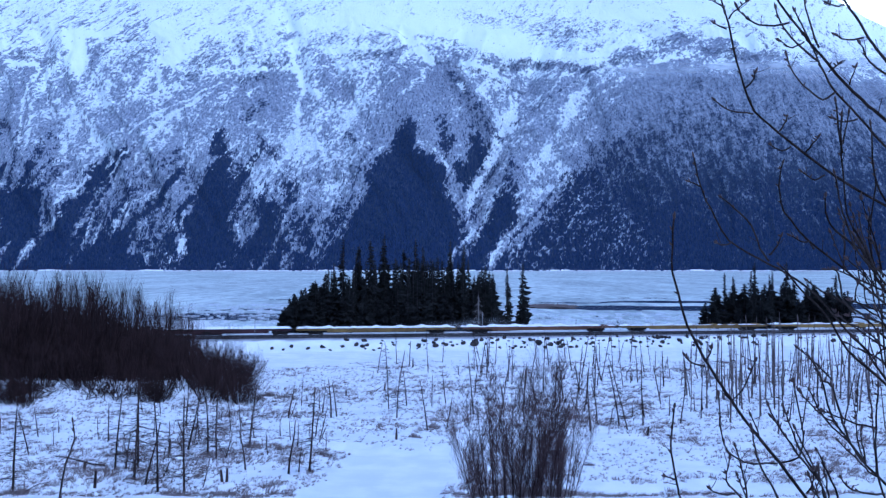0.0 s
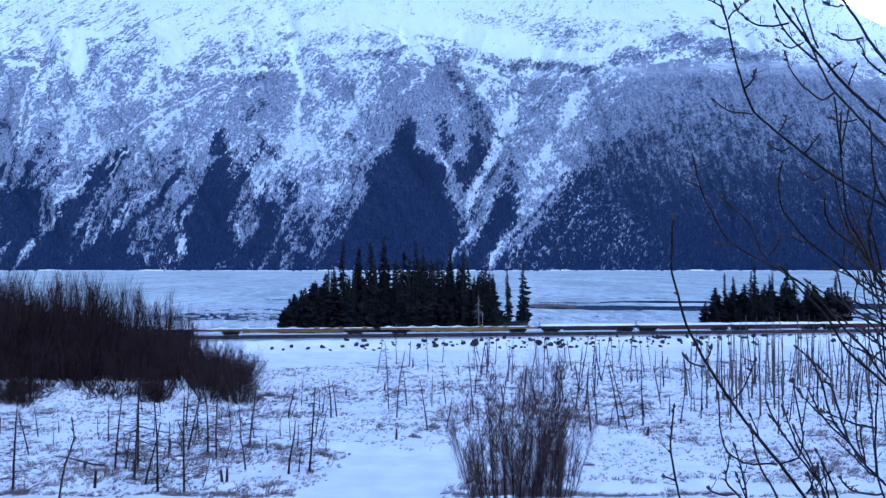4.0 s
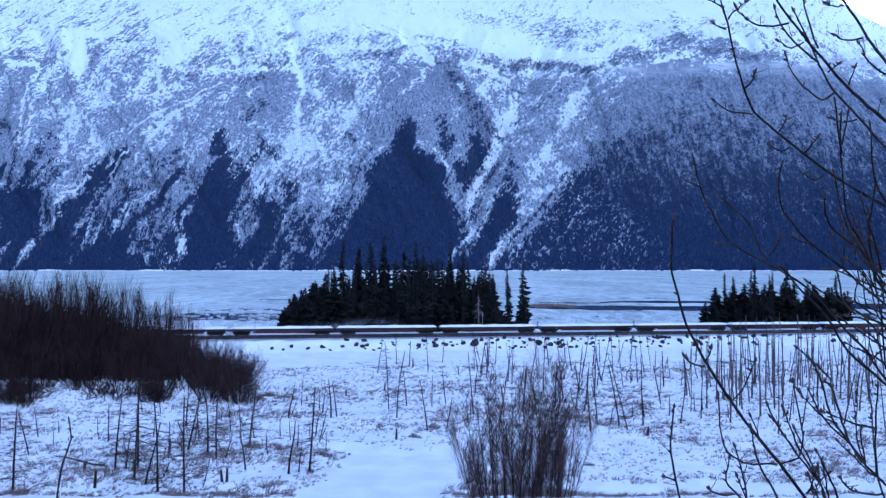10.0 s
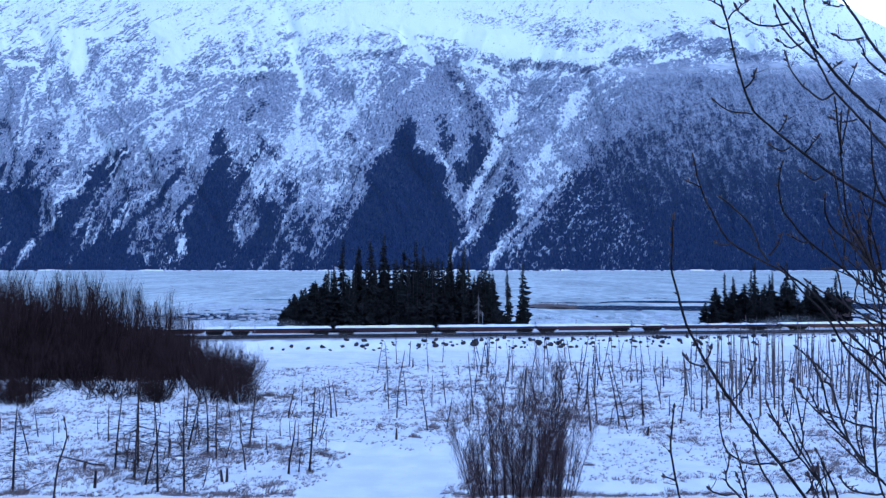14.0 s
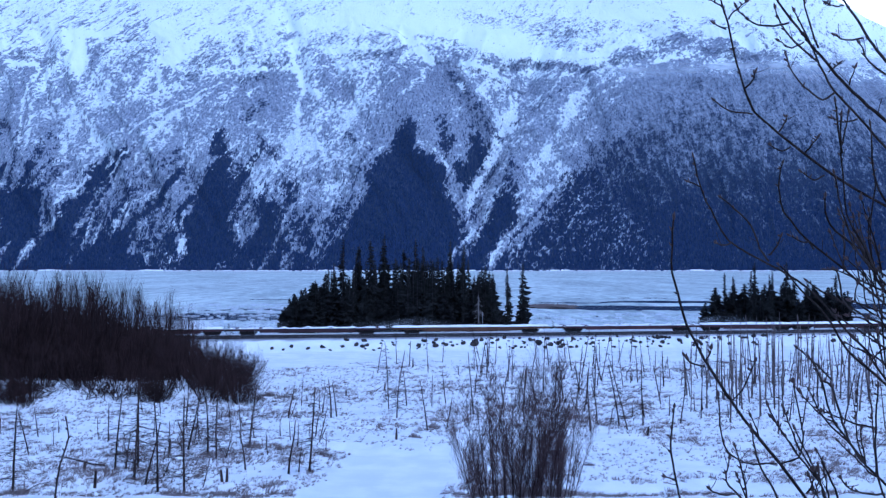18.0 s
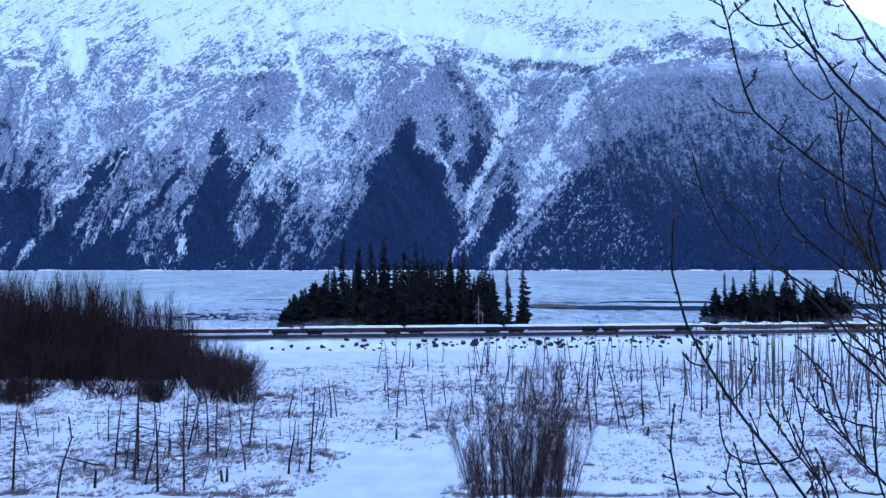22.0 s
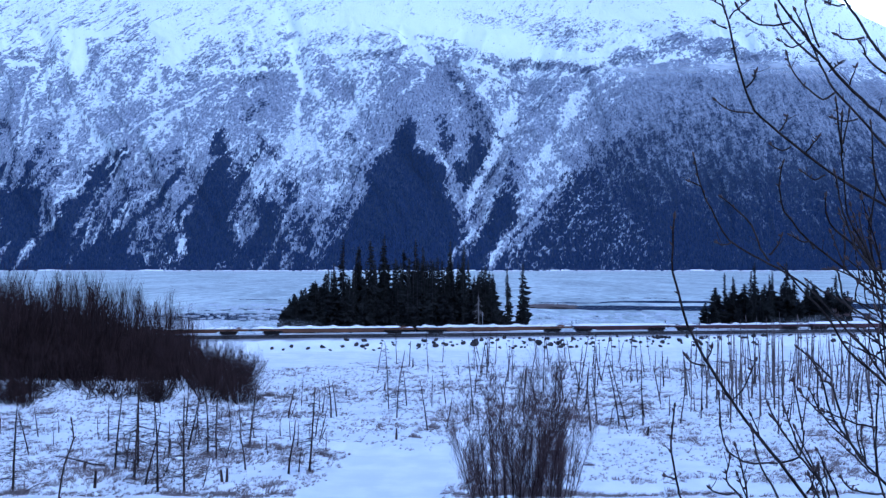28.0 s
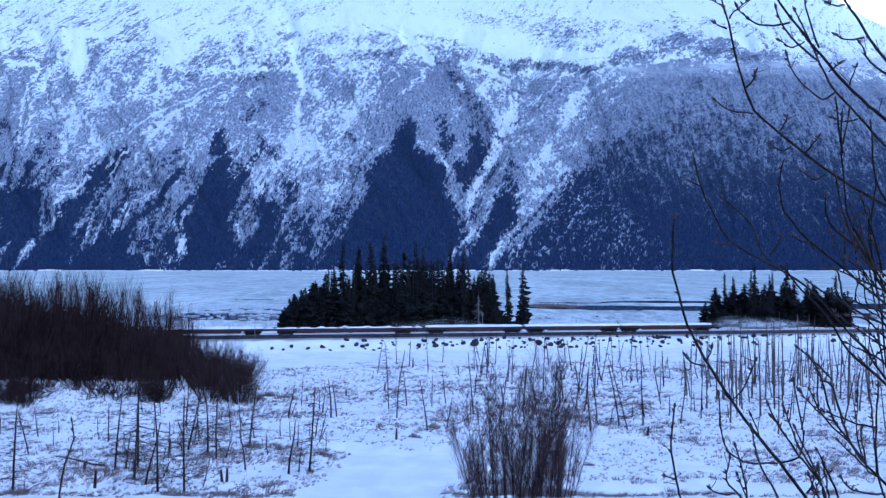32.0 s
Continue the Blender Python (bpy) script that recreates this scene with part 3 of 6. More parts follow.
def land_cover(x, z):
    """Woods and bare snow, each from 0 to 1, over the mountain."""
    sway = (turned_noise(x * 0.005, z * 0.005, 87, 3) - 0.5) * 70 + (turned_noise(x * 0.03, z * 0.03, 86, 3) - 0.5) * 30
    fan = x * 3400 / (2920 + 1.11 * z)
    q = fan - 0.62 * z + sway
    lines = veins(q * 0.022, z * 0.006, 83, 4)
    crumb = lace((fan - 0.3 * z + 0.5 * sway) * 0.075, z * 0.06, 94, 3, 0.85)
    blot = standard(turned_noise(x * 0.013, z * 0.014, 84, 4, 0.7))
    fleck = standard(turned_noise(x * 0.16, z * 0.16, 85, 3, 0.85))
    broad = standard(turned_noise((x - 0.4 * z) * 0.0065, z * 0.0065, 82, 3, 0.6))
    gully = cover_of(x, z, (GULLIES, GULLIES_WEST, GULLIES_LOW, CHUTE), 10)
    thread = cover_of(x, z, (VEINS_WEST, VEINS_MIDDLE), 7)
    field = cover_of(x, z, (SNOWFIELDS, SNOWFIELDS_LOW), 14)
    rocks = cover_of(x, z, (FLECKS_WEST, FLECKS_EAST, FLECKS_FAR, FLECKS_BROW), 9)
    seam = cover_of(x, z, (SEAMS_WEST, SEAMS_EAST), 8)
    stands = stands_of(x, z, (STANDS_WEST, STANDS_FOOT, STANDS_SLOPE, STANDS_MIDDLE, STANDS_RAVINE), 34, 16)
    thin = np.maximum(stands_of(x, z, (STANDS_THIN,), 40, 28), stands_of(x, z, (STANDS_RIM, STANDS_BROW), 16, 12))
    ridge = cover_of(x, z, (RIDGE,), 2)
    foot = 1 - step(z + 30 * blot, 0, 170)
    dome = step(x - 0.86 * (z - 350) + 35 * blot, 320, 540) * step(x + 0.8 * z, 640, 760) * (1 - step(z + 14 * blot + 8 * fleck, 700, 790))
    mid = np.interp(z + 45 * blot, [0, 200, 450, 640, 760, 900, 1100], [-0.5, -0.3, -0.12, 0.1, 0.5, 1.15, 1.4])
    m = (1 - 0.8 * dome) * (0.34 * lines + 0.36 * crumb + 0.14 * blot + 0.2 * broad) + 0.4 * fleck * (1 - 0.35 * dome)
    broken = step(0.6 * crumb + 0.7 * fleck + 0.4 * blot, -0.2, 0.9)
    thin = thin * (1 - 0.55 * broken * step(z, 680, 760))
    m = m * (1 - 0.45 * step(z, 760, 900))
    level = mid - 0.95 * dome + 2.2 * field + 1.25 * gully + 1.6 * thread - 0.3 * foot - 1.25 * thin * (1 - field) + 0.3 * (1 - step(capsule(x + 30 * blot, z, -430, 300, -370, 560), 40, 190))
    hatch = standard(fractal((x - 0.75 * z) * 0.075, (z + 0.75 * x) * 0.018, 92, 3, 0.75)) + 0.8 * broad
    level = level - (0.95 - 0.35 * step(x, -1100, -500)) * step(hatch, 0.4, 1.4) * step(z, 780, 900) * (1 - np.clip(field, 0, 1))
    bare = step(m + level, -0.45, 1.3)
    clumps = np.clip(0.55 * fleck - 0.5 * crumb - 0.25 * lines, -1.3, 1.3)
    edge = 1 - step(np.abs(stands - 0.45), 0.25, 0.6)
    woods = step(stands + 0.5 * clumps * edge - 0.55 * gully - 0.8 * thread, 0.25, 0.85) * (1 - 0.12 * step(crumb + 0.6 * fleck + 0.5 * blot, 0.9, 2.6))
    woods = np.maximum(woods, np.clip(thin * 0.55 + 0.12 * clumps * step(thin, 0.05, 0.3) - 0.8 * gully - 0.9 * field, 0, 0.55))
    sparse = np.interp(z + 50 * blot, [0, 40, 120, 300, 520], [0.95, 0.65, 0.42, 0.24, 0.0])
    dark_seams = np.clip(0.45 * fleck - 0.35 * crumb - 0.6 * veins((fan - 0.55 * z + 0.5 * sway) * 0.03, z * 0.006, 98, 3), -1.6, 1.2)
    woods = np.maximum(woods, np.clip(sparse + 0.36 * dark_seams * step(sparse, 0.0, 0.3) - 1.0 * gully, 0, 0.95))
    woods = np.maximum(woods, step(seam + 0.55 * clumps * step(seam, 0.02, 0.3), 0.3, 1.2) * 0.85)
    q = fan - 0.7 * z + 0.6 * sway
    bands = standard(turned_noise(q * 0.02, (z + 0.5 * fan) * 0.0035, 81, 1) + 0.5 * lattice(q * 0.05, z * 0.01, 80))
    grown = np.interp(z + 30 * blot, [0, 60, 220, 330, 430, 520], [0.55, 0.35, 0.0, -0.3, -1.2, -6.0]) - 0.3 * step(x, -560, -380) - 3.0 * step(x, -240, -140)
    woods = np.maximum(woods, step(0.75 * bands + grown + 0.3 * clumps - 0.8 * gully - thread, -0.1, 0.6) * 0.9)
    streaks = standard(0.6 * fractal((x - 0.8 * z) * 0.1, (z + 0.8 * x) * 0.035, 97, 3, 0.8) + 0.4 * turned_noise(x * 0.12, z * 0.12, 96, 3, 0.85))
    woods = np.maximum(woods, step(rocks - 0.52 + 0.3 * streaks + 0.22 * fleck, -0.05, 0.5) * 0.62)
    woods = np.maximum(woods, np.clip(ridge * (0.75 + 0.35 * fleck), 0, 1) * 0.55)
    down = standard(turned_noise(x * 0.09, z * 0.03, 99, 3, 0.8))
    grove = np.interp(z + 30 * blot, [60, 260, 430, 600, 760], [1.0, 0.84, 0.62, 0.42, 0.28]) + 0.09 * fleck + 0.1 * down - 0.5 * gully
    return np.maximum(woods, np.clip(grove, 0, 1) * dome), bare


def mountain_shape(p, w):
    """Place on the mountain side: p along the shore in metres, w from the shore (0) to the ridge (1) and over it."""
    crest = np.interp(p, [-1900, -900, 0, 700, 1050, 1190, 1300, 1500, 1900], [1400, 1420, 1390, 1380, 1310, 1180, 1085, 960, 820])
    crest = crest + (fractal(p * 0.006, p * 0 + 3.3, 61, 4) - 0.5) * 60
    warp = (fractal(p * 0.0022 + w * 0.6, w * 2.2, 63, 3) - 0.5) * 260
    q = p + warp + w * 330
    rib = 1 - np.abs(2 * fractal(q * 0.0042, w * 1.3, 65, 3) - 1) * 1.6
    fine = 1 - np.abs(2 * fractal(q * 0.016, w * 5.0, 67, 3) - 1) * 1.5
    rock = fractal(p * 0.02, w * 26, 69, 4) - 0.5
    spur = np.exp(-((p + 45 - w * 60) / 230) ** 2) * step(w, 0.02, 0.3) * (1 - step(w, 0.55, 0.8)) * 90
    ravine = -np.exp(-((p - 35 - w * 400) / 62) ** 2) * step(w, 0.01, 0.2) * (1 - step(w, 0.5, 0.7)) * 130
    gully = -np.exp(-((p - 140 - w * 860) / 42) ** 2) * step(w, 0.0, 0.1) * (1 - step(w, 0.38, 0.5)) * 60
    track = -np.exp(-((p + 320 + w * 200) / 26) ** 2) * step(w, 0.35, 0.45) * (1 - step(w, 0.7, 0.85)) * 45
    dome = np.exp(-((p - 800) / 420) ** 2) * step(w, 0.1, 0.5) * (1 - step(w, 0.62, 0.85)) * 120
    hollow = -np.exp(-((p - 180) / 380) ** 2) * np.exp(-((w - 0.78) / 0.12) ** 2) * 100 + gully + track
    lift = step(w, 0.0, 0.12)
    rib = rib * (1 - 0.8 * step(w, 0.55, 0.8))
    calm = 1 - 0.85 * step(w, 0.55, 0.75)
    fine, rock = fine * calm, rock * (0.4 + 0.6 * calm)
    push = lift * (rib * 42 + fine * 22 + rock * 16 + 0.6 * (spur + ravine + dome + hollow))
    wc = np.minimum(w, 1.0)
    z = crest * wc - np.maximum(w - 1.0, 0) * 1500 + push * 0.62 + 1.0 - 6 * (w <= 0)
    y = 3000 + 1500 * w - push * 0.78
    x = p * (1 + 0.5 * w)
    return x, y, z


def build_mountain():
    ps, ws = np.linspace(-1480, 1480, 1050), np.concatenate([np.array([-0.02]), np.linspace(0, 1.0, 500), np.array([1.03, 1.1, 1.2])])
    w, p = np.meshgrid(ws, ps, indexing="ij")
    x, y, z = mountain_shape(p, w)
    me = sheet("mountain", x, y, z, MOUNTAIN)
    woods, bare = land_cover(x, z)
    brush = 1 - step(z + (turned_noise(x * 0.01, z * 0.01, 89, 4) - 0.5) * 400, 380, 900)
    for key, value in (("woods", woods), ("bare", bare), ("brush", brush)):
        me.attributes.new(key, "FLOAT", "POINT").data.foreach_set("value", value.ravel().astype(np.float32))
    tagged(new("mountain", me), "steep snow-streaked mountain side with dark wooded gullies", "mountain", kind="structure")

    rng = np.random.default_rng(3)
    n = 260000
    tp, tw = rng.uniform(-1440, 1440, n), rng.uniform(0.0, 0.72, n) ** 1.15
    tx, ty, tz = mountain_shape(tp, tw)
    density, open_snow = land_cover(tx, tz)
    density = density ** 2 * (1 - 0.45 * step(tx, 560, 720) * step(tz, 150, 350)) + 0.016 * (1 - open_snow) * (tz < 800)
    keep = rng.uniform(0, 1, n) < density * np.interp(tz, [0, 500, 900], [0.75, 0.6, 0.45])
    tx, ty, tz = tx[keep], ty[keep], tz[keep]
    n = len(tx)
    h = rng.uniform(5, 11, n) * np.interp(tz, [0, 500, 900], [1.0, 0.85, 0.6])
    h = h * (1 - 0.3 * step(tx, 560, 720) * step(tz, 150, 350))
    r = h * rng.uniform(0.2, 0.3, n)
    turn = rng.uniform(0, 1.6, n)
    v = np.zeros((n, 5, 3))
    for k in range(4):
        v[:, k, 0], v[:, k, 1], v[:, k, 2] = tx + r * np.cos(turn + k * 1.5708), ty + r * np.sin(turn + k * 1.5708), tz - 2
    v[:, 4, 0], v[:, 4, 1], v[:, 4, 2] = tx, ty, tz + h
    base = (np.arange(n) * 5)[:, None, None]
    tris = (base + np.array([[0, 1, 4], [1, 2, 4], [2, 3, 4], [3, 0, 4]])[None]).reshape(-1, 3)
    tagged(new("far_woods", stuff_mesh("far_woods", v.reshape(-1, 3), tris, HAZED_WOODS)), "dark spruce woods on the lower mountain side, distance haze tinted in blue", "woods", kind="stuff")


def vapour(name, blobs, mat):
    """Lens-shaped puffs that fade out towards their rims."""
    bm = bmesh.new()
    fades = []
    for x, y, z, w, d, h in blobs:
        made = bmesh.ops.create_icosphere(bm, subdivisions=4, radius=1.0)["verts"]
        for v in made:
            rim = math.hypot(v.co.x, v.co.z)
            fades.append(max(0.0, 1 - rim) ** 1.3)
            lump = 1 + 0.25 * noise.noise(v.co * 2.2 + Vector((x, 0, z)))
            v.co = Vector((x + v.co.x * w * lump, y + v.co.y * d * lump, z + v.co.z * h * lump))
    me = bpy.data.meshes.new(name)
    bm.to_mesh(me)
    bm.free()
    me.attributes.new("fade", "FLOAT", "POINT").data.foreach_set("value", fades)
    me.polygons.foreach_set("use_smooth", [True] * len(me.polygons))
    me.materials.append(mat)
    return new(name, me)


def build_low_clouds():
    """Thin shreds of cloud that hang before the mountain side."""
    shreds = (((0, 0, 0, 130, 25, 22), (70, 40, -6, 120, 25, 14)), ((0, 0, 0, 330, 30, 60), (190, 50, 25, 260, 30, 45)), ((0, 0, 0, 420, 30, 30),))
    for at, blobs in zip((pose(655, 3520, 692), pose(1330, 3540, 715), pose(960, 3500, 700)), shreds):
        ob = vapour("low_cloud", blobs, MIST)
        ob.matrix_basis = at
        tagged(ob, "thin shred of pale cloud drifting along the mountain side", "cloud", "low clouds", "stuff")


def build_sky_backdrop():
    """A glowing sheet added behind the ridge in place of the bright low sky."""
    m, nt, b = material("glowing_sky", 1.0)
    b.inputs["Base Color"].default_value = (0.9, 0.9, 0.88, 1)
    nt.links.new(blend(nt, noise_of(nt, 0.01, 4), (1.0, 0.86, 0.66), (1.0, 0.95, 0.86)), b.inputs["Emission Color"])
    b.inputs["Emission Strength"].default_value = 1.7
    xs, zs = np.meshgrid(np.linspace(1700, 2035, 60), np.linspace(850, 1500, 50))
    tagged(new("backdrop", sheet("backdrop", xs, 4530 + 8 * fractal(xs * 0.02, zs * 0.02, 47, 3), zs, m)), "glowing backdrop sheet for the bright pale sky behind the mountain ridge", "sky", kind="structure")


def build_shore_ice():
    """A broken rim of stranded ice along the far shore."""
    rng = random.Random(14)
    g = Geo()
    for k in range(900):
        x = rng.uniform(-1450, 1450)
        big = 1 + 2.2 * max(0, noise.noise(Vector((x * 0.01, 0, 0)))) + (0.8 if abs(x - 755) < 40 else 0)
        w, h = rng.uniform(1.5, 5) * big, rng.uniform(0.6, 2.8) * big
        g.box(x - w, 2986 - rng.uniform(0, 14), -0.5, x + w, 2994, h, min(w, 3.4) * rng.uniform(0.3, 0.9))
    single("shore_ice", g, SNOW, "broken rim of white ice along the far shore", "ice", kind="stuff")


build_shore_ice()
build_low_clouds()
build_sky_backdrop()
build_ground()
build_water()
build_mountain()


# ---- railway ----
def track_point(s, off=0.0, z=0.0):
    return Vector((TRACK[0] + ALONG[0] * s - ALONG[1] * off, TRACK[1] + ALONG[1] * s + ALONG[0] * off, z))


TRACK_TURN = math.atan2(ALONG[1], ALONG[0])
BED = 2.82


def build_track(off, label):
    base = Matrix.Translation(track_point(20, off, 0)) @ Matrix.Rotation(TRACK_TURN, 4, "Z")
    line = thing("railway_track", base, label, "track", "tracks", "structure")
    for side in (-0.72, 0.72):
        g = Geo()
        g.box(-110, side - 0.07, BED + 0.18, 110, side + 0.07, BED + 0.21)
        g.box(-110, side - 0.012, BED + 0.21, 110, side + 0.012, BED + 0.34)
        g.box(-110, side - 0.036, BED + 0.34, 110, side + 0.036, RAIL_TOP, 0.006)
        part("rail", g, STEEL, line)
    tie = Geo()
    tie.box(-0.11, -1.3, BED - 0.06, 0.11, 1.3, BED + 0.18, 0.015)
    me = tie.mesh("tie", TIE)
    for k in range(150):
        part("tie", me, TIE, line, at=pose(-72 + k * 0.96, 0, 0))


build_track(0.0, "main railway track with worn steel rails on gravel")
build_track(-4.6, "empty siding track beside the main line, gravel bed")


# ---- flatcars ----
def bogie_mesh():
    """Side frames with their axle boxes and springs, and the bolster between them."""
    g = Geo()
    for y in (-1.0, 1.0):
        g.box(-1.52, y - 0.09, 0.42, 1.52, y + 0.09, 0.74, 0.05)
        g.box(-0.62, y - 0.1, 0.16, 0.62, y + 0.1, 0.46, 0.04)
        for x in (-0.22, 0, 0.22):
            g.tube([(x, y - 0.02, 0.2), (x, y - 0.02, 0.62)], [0.09, 0.09], 8)
        for x in (-0.88, 0.88):
            g.box(x - 0.26, y - 0.15, 0.28, x + 0.26, y + 0.15, 0.7, 0.05)
    g.box(-0.25, -1.0, 0.5, 0.25, 1.0, 0.9)
    return g.mesh("bogie", IRON)


def wheel_mesh():
    g = Geo()
    for y in (-0.74, 0.74):
        g.tube([(0, y - 0.07, 0), (0, y - 0.045, 0), (0, y + 0.07, 0)], [0.44, 0.46, 0.44], 16)
        g.tube([(0, y - 0.09, 0), (0, y + 0.09, 0)], [0.16, 0.16], 10)
    g.tube([(0, -1.08, 0), (0, 1.08, 0)], [0.085, 0.085], 8)
    return g.mesh("wheelset", STEEL)


BOGIE, WHEELS = bogie_mesh(), wheel_mesh()


def flatcar(name, centres, overhang, paint, label, snow, lumps, seed):
    """A flatcar with its middle at the origin; length along x, rail top at z = 0."""
    rnd = random.Random(seed)
    half = centres / 2 + overhang
    car = thing(name, Matrix(), label, "flatcar", "cars of the freight train")
    g = Geo()
    g.box(-half, -1.35, 1.0, half, 1.35, 1.13)
    part("deck", g, paint, car)
    deep = 0.8 if centres < 15 else 0.72
    for y in (-1.36, 1.28):
        g = Geo()
        g.box(-half, y, 1.0 - 0.2, half, y + 0.08, 1.15)
        g.box(-centres / 2 + 1.9, y, 1.0 - deep + 0.24, centres / 2 - 1.9, y + 0.08, 0.8)
        for k in range(int(half * 2 / 1.5)):
            x = -half + 0.75 + k * 1.5
            g.box(x - 0.07, y - 0.05, 0.84, x + 0.07, y, 1.1)
        part("side_sill", g, paint, car)
    g = Geo()
    g.box(-half + 0.3, -0.32, 0.76, half - 0.3, 0.32, 1.0)
    part("centre_sill", g, IRON, car)
    for x in (-centres / 2, centres / 2):
        b = part("bogie", BOGIE, IRON, car, at=pose(x, 0, 0))
        for dx in (-0.88, 0.88):
            part("wheelset", WHEELS, STEEL, b, at=pose(dx, 0, 0.46))
    for s in (-1, 1):
        g = Geo()
        g.box(min(s * half, s * (half + 0.52)), -0.09, 0.74, max(s * half, s * (half + 0.52)), 0.09, 0.98)
        g.box(min(s * (half + 0.28), s * (half + 0.55)), -0.17, 0.7, max(s * (half + 0.28), s * (half + 0.55)), 0.13, 1.02, 0.03)
        part("coupler", g, IRON, car)
    g = Geo()
    g.tube([(-half + 0.12, 0.95, 1.1), (-half + 0.12, 0.95, 1.75)], [0.035, 0.035], 6)
    ring = [(-half + 0.08, 0.95 + 0.26 * math.cos(a * math.pi / 6), 1.72 + 0.26 * math.sin(a * math.pi / 6)) for a in range(13)]
    g.tube(ring, [0.03] * 13, 4, False)
    for a in range(3):
        g.tube([ring[a * 4], (-half + 0.08, 0.95, 1.72)], [0.02, 0.02], 4, False)
    part("brake_wheel", g, IRON, car)
    if lumps:
        for k in range(7):
            x = -half + 1.6 + k * (2 * half - 3.2) / 6
            pad = Geo()
            pad.box(x - 0.35, -1.2, 1.13, x + 0.35, 1.2, 1.32, 0.05)
            part("deck_pedestal", pad, paint, car)
    cols, rows = int(half * 2 / 0.3), 9
    sx, sy = np.meshgrid(np.linspace(-half + 0.05, half - 0.05, cols), np.linspace(-1.3, 1.3, rows), indexing="ij")
    edge = np.minimum(1, np.minimum((1.34 - np.abs(sy)) / 0.22, (half - np.abs(sx)) / 0.3))
    depth = snow * (0.55 + 0.9 * fractal(sx * 0.5 + seed * 7.3, sy * 0.8, 91, 3))
    if lumps:
        gap = (2 * half - 3.2) / 6
        near = np.abs(((sx + half - 1.6 + gap / 2) % gap) - gap / 2)
        depth = depth * step(fractal(sx * 0.55 + seed * 3.1, sy * 0.5, 95, 3), 0.3, 0.55) + 0.24 * np.exp(-(near / 0.55) ** 2) * step(fractal(sx * 0.2 + seed, sy * 0, 97, 2), 0.35, 0.5)
    me = sheet("snow_cover", sx, sy, 1.128 + np.maximum(depth * edge, -0.02), SNOW)
    tagged(part("snow_cover", me, SNOW, car), "wind-packed snow on the deck")
    return car


SHORT, LONG, LOW_LONG = 13.5, 20.9, 20.0
SHORT_LABEL = "dark red empty flatcar, deck under smooth white snow"
CARS = (
    ("s", -16.1), ("s", 1.6 - 6.75), ("y", 18.0), ("p", 46.6), ("u", 75.2), ("u", 103.8),
    ("s", 127.1), ("s", 144.9), ("s", 162.6), ("s", 180.4), ("s", 198.3), ("s", 216.1), ("s", 233.8), ("s", 251.6), ("s", 269.4), ("s", 287.2), ("s", 304.8),
    ("d", 327.5), ("r", 355.9), ("d", 384.3), ("s", 406.8), ("s", 424.3), ("s", 442.0), ("s", 459.4),
    ("p", 482.3), ("p", 510.4), ("p", 538.5), ("s", 561.4), ("d", 583.7), ("s", 606.3), ("s", 624.0), ("s", 641.3),
)
TRAIN_SPEED = 17.85


def build_train():
    kinds = {
        "s": ("flatcar", SHORT, 1.85, MAROON, SHORT_LABEL, 0.34, False),
        "y": ("long_flatcar", LONG, 3.3, YELLOW, "long yellow flatcar with lumpy snow along its deck", 0.24, True),
        "p": ("long_flatcar", LONG, 3.3, RUST, "long faded rusty flatcar, deck thick with lumpy snow", 0.26, True),
        "u": ("long_flatcar", LONG, 3.3, YELLOW, "long yellow flatcar, deck nearly bare of snow", 0.05, True),
        "d": ("long_flatcar", LOW_LONG, 3.45, MAROON, "long dark red flatcar with patchy snow lumps", 0.17, True),
        "r": ("long_flatcar", LONG, 3.45, RUST, "long rusty orange flatcar under even snow", 0.3, False),
    }
    made, cars = {}, []
    for k, (key, s) in enumerate(CARS):
        if key not in made:
            car = made[key] = flatcar(*kinds[key], seed=k + 1)
        else:
            car = copy_thing(made[key], Matrix())
        cars.append((car, s))
    return cars


TRAIN = build_train()


# ---- plants ----
def stem_path(rnd, start, way, length, steps, curl, droop=0.0):
    p, d, pts = Vector(start), Vector(way).normalized(), [Vector(start)]
    for _ in range(steps):
        d = (d + Vector((rnd.gauss(0, curl), rnd.gauss(0, curl), rnd.gauss(0, curl * 0.5) + droop))).normalized()
        p = p + d * (length / steps)
        pts.append(p.copy())
    return pts


def taper(r0, r1, n):
    return [r0 + (r1 - r0) * k / (n - 1) for k in range(n)]


